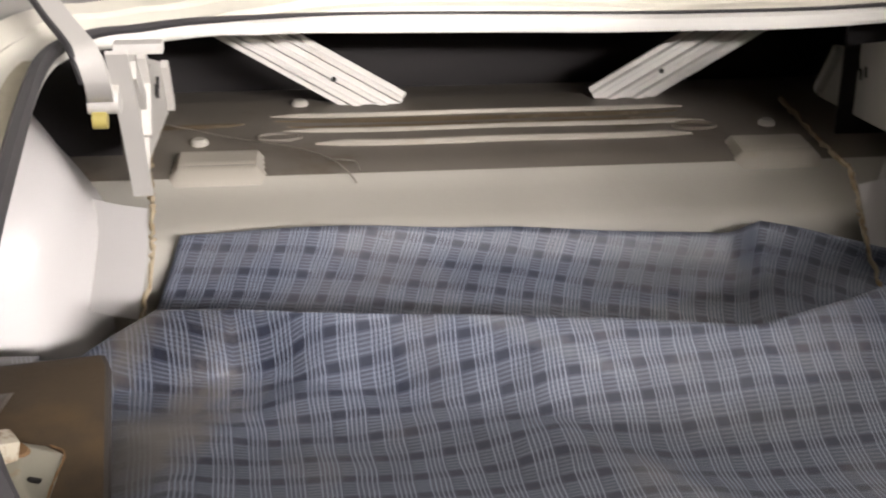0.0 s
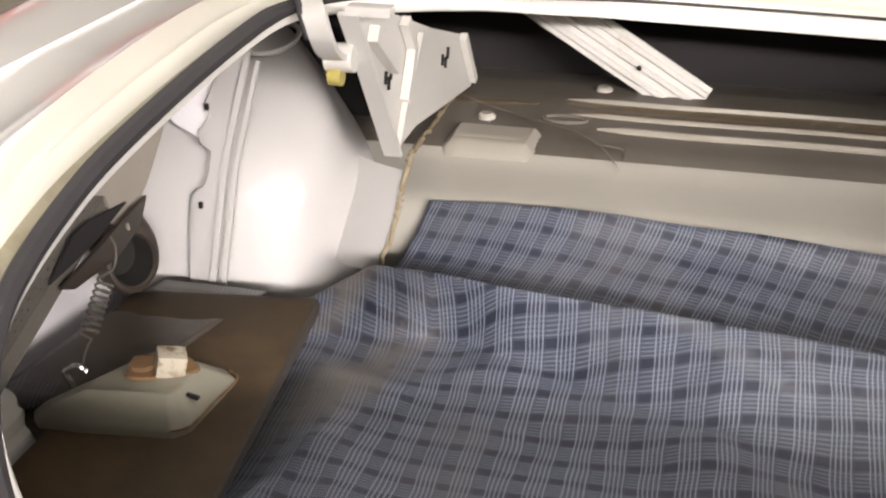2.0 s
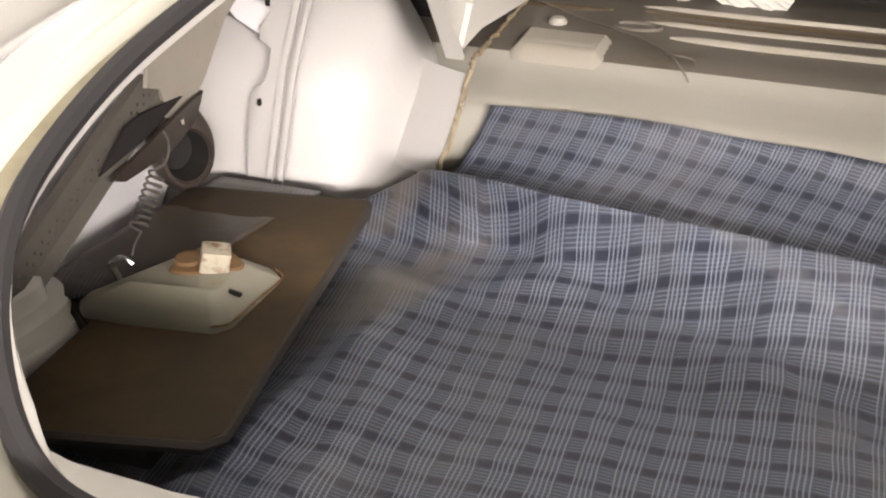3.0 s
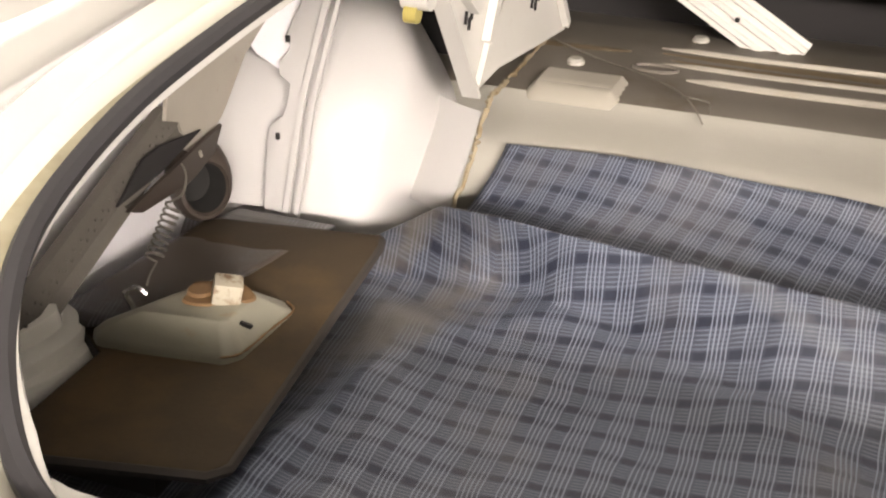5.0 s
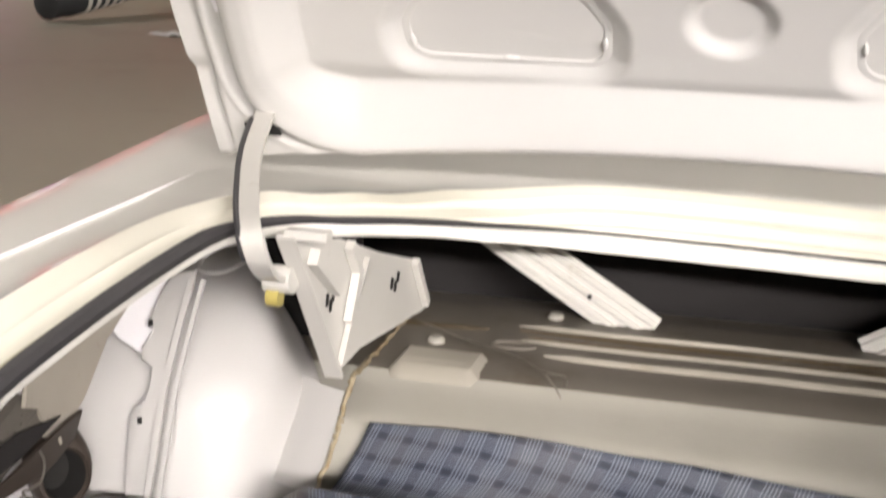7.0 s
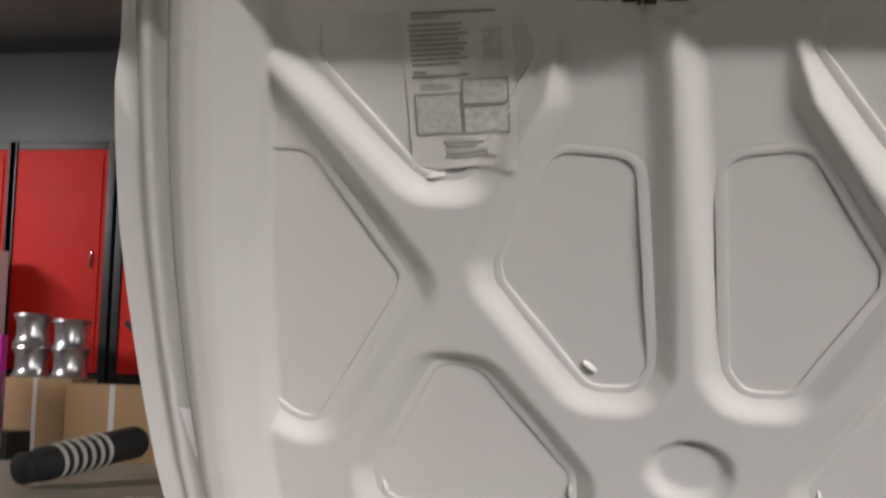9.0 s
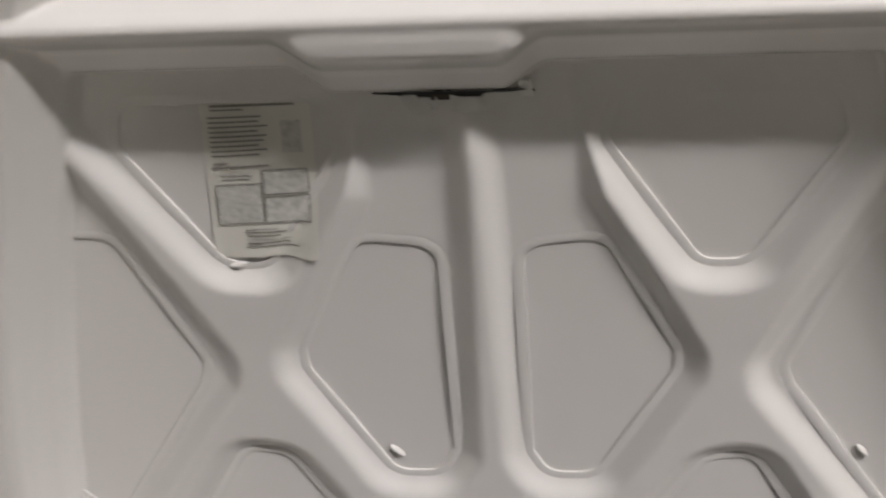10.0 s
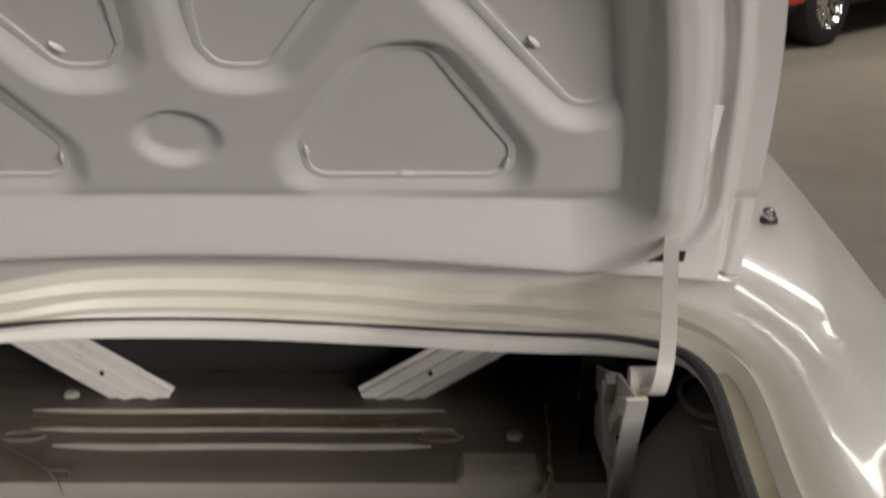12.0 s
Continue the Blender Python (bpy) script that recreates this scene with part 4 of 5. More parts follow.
def build_wheelhouse(sx):
    plan = wheelhouse_plan()
    bm = bmesh.new()
    rows = []
    for k in range(29):
        z = 0.605 + 0.232 * math.sin(math.pi / 2 * k / 28)
        f = max(0.0, 1 - ((z - 0.60) / 0.2385) ** 6) ** 0.5
        row = []
        for p in plan:
            d = Vector((p.x, p.y)) - WH_C
            lean = 0.30 * (z - 0.605)
            back = float(smoothstep(-0.20, -0.11, d.y)) * 0.34 * float(smoothstep(0.690, 0.815, z))
            q = WH_C + d * f * (1 - back)
            row.append((-sx * (q.x - 0.0), q.y + lean, z + 0.004 * math.sin(9 * p.y) * (z - 0.6)))
        rows.append(row)
    grid_mesh(bm, rows)
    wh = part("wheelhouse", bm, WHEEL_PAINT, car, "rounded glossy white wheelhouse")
    # seam flange, its ridge and the plate above
    lean = lambda z: -0.184 + 0.30 * (z - 0.605)
    fm = Matrix(((-sx, 0, 0, 0), (0, 0.30, -1, lean(0) - 0.002), (0, 1, 0, 0), (0, 0, 0, 1)))
    bm = bmesh.new()
    plate(bm, [(-0.538, 0.600), (-0.535, 0.640), (-0.5385, 0.700), (-0.538, 0.720), (-0.532, 0.728), (-0.524, 0.731), (-0.520, 0.745), (-0.519, 0.764), (-0.533, 0.770), (-0.5345, 0.782),
               (-0.526, 0.790), (-0.522, 0.798), (-0.531, 0.804), (-0.526, 0.815), (-0.513, 0.850), (-0.485, 0.858), (-0.505, 0.749), (-0.511, 0.600)], 0.004, fm, 0.001)
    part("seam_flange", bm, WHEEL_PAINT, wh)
    for dx, w in ((0.0, 0.006), (0.012, 0.004)):
        bm = bmesh.new()
        strap(bm, [(-sx * (x + dx), lean(z) - 0.007, z) for x, z in ((-0.512, 0.605), (-0.509, 0.660), (-0.504, 0.749), (-0.495, 0.805), (-0.487, 0.850))], w, 0.004, across=Vector((1, 0, 0)), face=Vector((0, -1, 0)))
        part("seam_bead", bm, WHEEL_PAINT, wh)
    for x, z, r in ((-0.527, 0.714, 0.0038), (-0.526, 0.805, 0.0038)):
        bm = bmesh.new()
        tube(bm, [(-sx * x, lean(z) - 0.0085, z - 0.003), (-sx * x, lean(z) - 0.0085, z + 0.003)], r * 0.6, 8)
        part("bolt_hole", bm, SHADOW_GAP, wh)
    bm = bmesh.new()
    plate(bm, [(-0.620, 0.862), (-0.600, 0.815), (-0.565, 0.783), (-0.530, 0.768), (-0.521, 0.768), (-0.515, 0.845), (-0.53, 0.862)], 0.003,
          Matrix.Translation((0, 0.010, 0)) @ fm, 0.0)
    part("upper_plate", bm, LILAC, wh, "pale overspray on the plate above the flange", smooth=False)
    bm = bmesh.new()
    tube(bm, [(-sx * (-0.512 + 0.024 * math.cos(a)), 0.012 + 0.040 * math.sin(a), 0.836 + 0.006 * math.sin(a)) for a in [2 * math.pi * i / 30 for i in range(31)]], 0.003, 6)
    part("round_emboss", bm, WHEEL_PAINT, wh)
    # black sheet in place of the shade between the wheelhouse and the hinge bracket
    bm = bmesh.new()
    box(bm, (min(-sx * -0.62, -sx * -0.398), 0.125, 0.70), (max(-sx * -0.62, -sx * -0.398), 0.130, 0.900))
    part("recess_shade", bm, BLACK, wh, "black sheet for the shade beside the wheelhouse")
    bm = bmesh.new()
    seam = [Vector(p) for p in ((-0.366, -0.115, 0.640), (-0.357, -0.088, 0.684), (-0.356, -0.070, 0.704), (-0.357, -0.045, 0.725))]
    rows = []
    for p in seam:
        rows.append([(-sx * (p.x - 0.062 * i / 6), p.y + 0.026 * i / 6 - 0.004 * math.sin(math.pi * i / 6), p.z + 0.004 * i / 6) for i in range(7)])
    grid_mesh(bm, rows)
    part("corner_gusset", bm, WHEEL_PAINT, wh, "white corner panel between wheelhouse and ledge")
    bm = bmesh.new()
    rnd = random.Random(3)
    path = smooth_path(seam + [Vector((-0.359, -0.015, 0.735)), Vector((-0.366, 0.05, 0.728)), Vector((-0.372, 0.14, 0.726)), Vector((-0.376, 0.25, 0.728))], 9)
    path = [(-sx * (p.x + 0.004 + rnd.uniform(-0.002, 0.002)), p.y - 0.003, p.z + rnd.uniform(-0.001, 0.001)) for p in path]
    tube(bm, path, 0.0032, 7, [rnd.uniform(0.45, 1.15) for _ in path])
    part("sealer_bead", bm, SEALER, wh, "lumpy brown-cream seam sealer")
    # outer half of the wheelhouse, behind the flange
    bm = bmesh.new()
    rows = []
    for z in np.linspace(0.60, 0.86, 12):
        f = (z - 0.60) / 0.26
        rows.append([(-sx * (-0.565 - 0.012 * i), -0.165 + 0.11 * f ** 1.3 + 0.016 * math.sin(i * 0.5) + 0.012 * i * 0.3, z) for i in range(9)])
    grid_mesh(bm, rows)
    part("outer_wheelhouse", bm, LILAC, wh, "grey-white overspray behind the flange")


def build_left_fittings():
    # folded reinforcement along the wing: a dotted upper band and a plain lower one
    up, mid_line, low = ((-0.300, 0.786), (-0.54, 0.694)), ((-0.285, 0.764), (-0.54, 0.666)), ((-0.262, 0.759), (-0.54, 0.647))
    def rail(line, f, x):
        return Vector((x, line[0][0] + (line[1][0] - line[0][0]) * f, line[0][1] + (line[1][1] - line[0][1]) * f))
    bm = bmesh.new()
    steps = [k / 8 for k in range(9)]
    grid_mesh(bm, [[rail(up, f, -0.572) for f in steps], [rail(up, f, -0.562) for f in steps], [rail(mid_line, f, -0.558) + Vector((0, 0, 0.003)) for f in steps], [rail(mid_line, f, -0.564) for f in steps],
                   [rail(mid_line, f, -0.564) + Vector((0, 0.002, -0.004)) for f in steps], [rail(low, f, -0.556) + Vector((0, 0, 0.003)) for f in steps], [rail(low, f, -0.572) for f in steps]])
    bar = part("wing_reinforcement", bm, STRAP, car, "grey-brown steel reinforcement inside the wing", angle=25)
    for i in range(44):
        f = 0.02 + 0.96 * i / 43
        p = rail(up, f, -0.560).lerp(rail(mid_line, f, -0.557), 0.42 + 0.22 * (i % 2))
        bm = bmesh.new()
        bmesh.ops.create_icosphere(bm, subdivisions=1, radius=0.0020, matrix=Matrix.Translation(p) @ Matrix.Diagonal((0.7, 1, 1, 1)))
        part("pressed_dot", bm, STRAP, bar)
    bm = bmesh.new()
    fm = Matrix(((0, 0, 1, -0.560), (1, 0, 0, 0), (0, 1, 0, 0), (0, 0, 0, 1)))
    plate(bm, [(-0.300, 0.815), (-0.309, 0.777), (-0.288, 0.770), (-0.279, 0.748), (-0.283, 0.741), (-0.262, 0.729), (-0.235, 0.738), (-0.213, 0.750), (-0.205, 0.756), (-0.164, 0.796), (-0.116, 0.817), (-0.100, 0.870), (-0.27, 0.880)], 0.004, fm, 0.001)
    part("support_bracket", bm, BEIGE, car, "dull beige bracket inside the wing", smooth=False)
    # dark flared housing with an open mouth and a channel arm
    bm = bmesh.new()
    mid = Vector((-0.552, -0.258, 0.694))
    face = Vector((0.80, -0.58, 0.12)).normalized()
    e1 = face.cross(Vector((0, 0, 1))).normalized()
    e2 = e1.cross(face)
    rings = []
    for depth, r, up_by in ((0.000, 0.024, 0.0), (0.003, 0.0265, 0.0), (0.002, 0.030, 0.004), (-0.004, 0.034, 0.009), (-0.016, 0.036, 0.014), (-0.034, 0.030, 0.020), (-0.050, 0.020, 0.026)):
        rings.append([mid + face * depth + e1 * (r * 0.86 * math.cos(a)) + e2 * (r * math.sin(a) + up_by * (0.5 + 0.5 * math.sin(a))) for a in [2 * math.pi * k / 24 for k in range(24)]])
    loft(bm, rings)
    cone = part("lamp_housing", bm, DARK_METAL, car, "dark brown flared metal housing")
    bm = bmesh.new()
    loft(bm, [[mid + face * d + e1 * (r * 0.86 * math.cos(a)) + e2 * (r * math.sin(a)) for a in [2 * math.pi * k / 20 for k in range(20)]] for d, r in ((0.0032, 0.0262), (-0.030, 0.020), (-0.036, 0.002))])
    part("mouth", bm, SHADOW_GAP, cone, "black mouth of the housing")
    for outline, x, thick in (([(-0.234, 0.750), (-0.258, 0.748), (-0.330, 0.737), (-0.394, 0.727), (-0.373, 0.718), (-0.300, 0.715), (-0.286, 0.718), (-0.250, 0.728)], -0.548, 0.004), ([(-0.258, 0.752), (-0.327, 0.761), (-0.354, 0.759), (-0.398, 0.732), (-0.330, 0.737)], -0.5545, 0.003)):
        bm = bmesh.new()
        plate(bm, outline, thick, Matrix(((0, 0, 1, x), (1, 0, 0, 0), (0, 1, 0, 0), (0, 0, 0, 1))), 0.001)
        # the upper plate is plain black, its shade put into the colour
        part("channel_arm", bm, DARK_METAL if x > -0.55 else BLACK, cone)
    bm = bmesh.new()
    tube(bm, [(-0.543, -0.276, 0.7335), (-0.543, -0.278, 0.7395)], 0.0016, 6)
    part("rivet", bm, PAD_PAINT, cone)
    # coil spring with its wire
    bm = bmesh.new()
    a, b = Vector((-0.530, -0.347, 0.717)), Vector((-0.531, -0.384, 0.682))
    ax = (b - a).normalized()
    e1 = ax.cross(Vector((1, 0, 0))).normalized()
    e2 = ax.cross(e1)
    coil = [a + (b - a) * (i / 160) + 0.0072 * (math.cos(i / 160 * 8.5 * 2 * math.pi) * e1 + math.sin(i / 160 * 8.5 * 2 * math.pi) * e2) for i in range(161)]
    lead = smooth_path([(-0.540, -0.315, 0.742), (-0.533, -0.320, 0.735), (-0.530, -0.331, 0.722), coil[0]], 5)
    tail = smooth_path([coil[-1], (-0.529, -0.394, 0.672), (-0.528, -0.402, 0.664)], 5)
    tube(bm, lead + coil[1:] + tail[1:], 0.0011, 6)
    part("coil_spring", bm, STEEL, car, "small steel coil spring on a wire")
    # stepped moulding at the rear corner of the floor
    bm = bmesh.new()
    rows = []
    for grow, z in ((0.0, 0.600), (0.0, 0.636), (0.003, 0.640), (0.012, 0.641), (0.014, 0.650), (0.018, 0.653), (0.028, 0.654), (0.031, 0.668), (0.040, 0.672)):
        rows.append([(p.x + 0.016, p.y, z + 0.012) for p in smooth_path([(-0.655, -0.62 + grow, 0), (-0.585, -0.600 + grow, 0), (-0.548 - grow, -0.565, 0), (-0.538 - grow, -0.500, 0), (-0.548 - grow, -0.460 - grow * 0.6, 0), (-0.59, -0.435 - grow, 0), (-0.655, -0.42 - grow, 0)], 5)])
    vs = grid_mesh(bm, rows)
    bm.faces.new(vs[-1])
    part("corner_moulding", bm, PAINT, car, "stepped cream pressing in the floor corner")


for sgn in (-1, 1):
    bm = bmesh.new()
    loft(bm, [[(sgn * 0.69 + wd, 0.30 + 0.31 * q * math.cos(a), 0.31 + 0.31 * q * math.sin(a)) for q, wd in ((0.6, -0.09), (0.95, -0.10), (1.0, -0.06), (1.0, 0.06), (0.95, 0.10), (0.6, 0.09))] for a in [2 * math.pi * i / 36 for i in range(37)]])
    part("tyre", bm, TYRE, car, "black road tyre")

build_rim()
build_deck()
build_lid()
for side in (-1, 1):
    build_hinge(side)
    build_bracket(side)
    build_brace(side)
build_ledge()
build_cavity()
for side in (-1, 1):
    build_wheelhouse(side)
build_left_fittings()


# ---------------------------------------------------------------- things in the boot
FLOOR_LOW = 0.586


def mat_height(x, y):
    """Lift of the cloth over the boot floor."""
    h = 0.0
    for (ax, ay), (bx, by), r, lift in RIDGES:
        ex, ey = bx - ax, by - ay
        t = max(0, min(1, ((x - ax) * ex + (y - ay) * ey) / (ex * ex + ey * ey)))
        d = math.hypot(x - ax - t * ex, y - ay - t * ey)
        h += lift * math.exp(-(d / r) ** 2)
    h += 0.004 * noise.noise(Vector((x * 7, y * 7, 1.3))) + 0.0018 * noise.noise(Vector((x * 19, y * 15, 4.1)))
    h += 0.045 * float(smoothstep(0.22, 0.55, x)) * float(smoothstep(-0.80, -0.25, y))
    return h


RIDGES = [((-0.36, -0.27), (-0.30, -0.45), 0.035, 0.010), ((-0.37, -0.48), (-0.33, -0.75), 0.05, 0.012), ((0.25, -0.45), (0.30, -0.70), 0.04, 0.010),
          ((-0.40, -0.23), (-0.31, -0.26), 0.03, 0.007), ((0.02, -0.33), (0.05, -0.60), 0.06, 0.006), ((-0.24, -0.205), (-0.02, -0.305), 0.030, 0.010), ((-0.02, -0.305), (0.10, -0.40), 0.035, 0.006),
          ((-0.345, -0.36), (-0.385, -0.60), 0.016, 0.007), ((-0.30, -0.50), (-0.33, -0.70), 0.018, 0.006), ((0.10, -0.50), (0.22, -0.62), 0.03, 0.007)]


def crease_y(x):
    return float(np.interp(x, [-0.62, -0.52, -0.44, -0.36, -0.25, -0.11, 0.05, 0.18, 0.28, 0.39, 0.60], [-0.195, -0.178, -0.166, -0.146, -0.164, -0.178, -0.204, -0.228, -0.196, -0.142, -0.10]))


def bend_y(x):
    return float(np.interp(x, [-0.62, -0.45, -0.41, -0.345, -0.30, -0.265, -0.22, -0.165, -0.106, -0.05, 0.02, 0.12, 0.30, 0.60], [-0.235, -0.215, -0.200, -0.172, -0.152, -0.162, -0.190, -0.206, -0.236, -0.264, -0.29, -0.32, -0.33, -0.30]))


def crease_z(x):
    return 0.664 + float(np.interp(x, [-0.5, -0.42, -0.36, 0.18, 0.30, 0.5], [-0.036, -0.036, 0.0, 0.0, 0.008, 0.016]))


def top_edge(x):
    y = float(np.interp(x, [-0.33, -0.244, -0.13, 0.0, 0.13, 0.214, 0.252, 0.285, 0.37, 0.6], [-0.050, -0.060, -0.066, -0.071, -0.080, -0.080, -0.062, -0.070, -0.10, -0.10]))
    z = float(np.interp(x, [-0.33, -0.244, -0.13, 0.0, 0.13, 0.214, 0.252, 0.285, 0.37, 0.6], [0.697, 0.705, 0.707, 0.703, 0.696, 0.690, 0.696, 0.692, 0.677, 0.675]))
    return y, z


def build_mat():
    nx, ny, ns, nb = 164, 90, 22, 20
    period = 0.0300
    bm = bmesh.new()
    layer = bm.loops.layers.uv.new("cloth")

    def sheet(points):
        vs = [[bm.verts.new(p) for p, _ in row] for row in points]
        for j in range(len(vs) - 1):
            for i in range(len(vs[0]) - 1):
                f = bm.faces.new((vs[j][i], vs[j][i + 1], vs[j + 1][i + 1], vs[j + 1][i]))
                for loop, (a, b) in zip(f.loops, ((j, i), (j, i + 1), (j + 1, i + 1), (j + 1, i))):
                    loop[layer].uv = points[a][b][1]
    # floor and the step up, one sheet
    rows = []
    for j in range(ny + ns):
        row = []
        for i in range(nx + 1):
            x = -0.615 + 1.23 * i / nx
            yb, yc, zc = bend_y(x), crease_y(x), crease_z(x)
            lift = mat_height(x, yb)
            if j < ny:
                f = j / (ny - 1)
                y = -0.955 + (yb + 0.955) * f
                round_up = 0.010 * max(0, 1 - (yb - y) / 0.05) ** 2
                z = FLOOR_LOW + mat_height(x, y) + round_up
                along = y
            else:
                f = (j - ny + 1) / ns
                g = f * f * (3 - 2 * f) * 0.35 + f * 0.65
                z0 = FLOOR_LOW + lift + 0.010
                y = yb + (yc - yb) * f + 0.004 * math.sin(math.pi * f)
                z = z0 + (zc - z0) * g + 0.0025 * noise.noise(Vector((x * 9, f * 2, 3.3)))
                along = yb + math.hypot(yc - yb, zc - z0) * f
            skew = 0.05 * (along + 0.2)
            row.append((nearer((x, y, z), 0.02 + 0.055 * float(smoothstep(-0.42, -0.30, x))), ((x + skew) / period, along / period)))
        rows.append(row)
    sheet(rows)
    # upper flap on the shelf
    rows = []
    for j in range(nb + 1):
        f = j / nb
        row = []
        for i in range(131):
            left = -0.362 + 0.034 * f
            x = left + (0.615 - left) * i / 130
            yt, zt = top_edge(x)
            g = 1 - f
            y = yt - 0.046 * g - 0.085 * g ** 3
            z = zt - 0.064 * (1 - (1 - g) ** 1.7) + 0.003 * noise.noise(Vector((x * 8, f * 2, 7)))
            row.append(((x, y, z), ((x - 0.040 * f) / 0.0282 + 0.45, (0.135 * f + 0.13 * x) / 0.0282 + 0.3)))
        rows.append(row)
    sheet(rows)
    # turned-up corner lying over the board
    rows = []
    for j in range(13):
        f = j / 12
        row = []
        for i in range(17):
            g = i / 16
            x0, x1 = -0.543 - 0.034 * f, -0.440 - 0.006 * f - 0.058 * f * f
            x = x0 + (x1 - x0) * g
            y = -0.214 - 0.268 * f + 0.020 * g * f + 0.005 * math.sin(9 * g) * f
            z = 0.6668 - 0.010 * (1 - f) ** 4 - 0.003 * f * f + 0.0007 * noise.noise(Vector((x * 30, y * 20, 2)))
            row.append(((x, y, z), ((x + 0.3 * y) / period, (y - 0.1 * x) / period + 0.2)))
        rows.append(row)
    sheet(rows)
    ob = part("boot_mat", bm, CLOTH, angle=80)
    sol = ob.modifiers.new("thickness", "SOLIDIFY")
    sol.thickness, sol.offset = 0.003, -1
    return tagged(ob, label="blue-grey plaid vinyl mat, rumpled on the boot floor", category="boot mat")


def build_board():
    t = thing("board", "worn brown hardboard panel lying on the plaid mat", "board")
    out = [(-0.404, -0.190), (-0.398, -0.21), (-0.363, -0.560), (-0.372, -0.574), (-0.50, -0.602), (-0.535, -0.60), (-0.534, -0.465), (-0.585, -0.427), (-0.603, -0.418), (-0.574, -0.222), (-0.56, -0.214)]
    bm = bmesh.new()
    top = [(x, y, 0.642 - 0.014 * smoothstep(-0.2, -0.6, y)) for x, y in out]
    low = [(x, y, z - 0.009) for x, y, z in top]
    cx, cy = sum(p[0] for p in out) / len(out), sum(p[1] for p in out) / len(out)
    a = [bm.verts.new(p) for p in top]
    b = [bm.verts.new((x + (cx - x) * 0.015, y + (cy - y) * 0.015, z + 0.0015)) for x, y, z in top]
    c = [bm.verts.new(p) for p in low]
    n = len(out)
    bm.faces.new(b)
    bm.faces.new(list(reversed(c)))
    for i in range(n):
        j = (i + 1) % n
        bm.faces.new((a[i], a[j], b[j], b[i]))
        bm.faces.new((c[i], c[j], a[j], a[i]))
    part("panel", bm, BOARD, t)
    bm = bmesh.new()
    tube(bm, [(x, y, z - 0.005) for x, y, z in top + top[:1]], 0.0055, 6)
    part("edge_trim", bm, BOARD_EDGE, t, "dark frayed edge")
    bm = bmesh.new()
    box(bm, (-0.58, -0.57, 0.588), (-0.42, -0.545, 0.622), 0.003)
    part("batten", bm, BOARD_EDGE, t)
    t.location, t.scale = nearer((0, 0, 0), 0.04), (0.96, 0.96, 0.96)


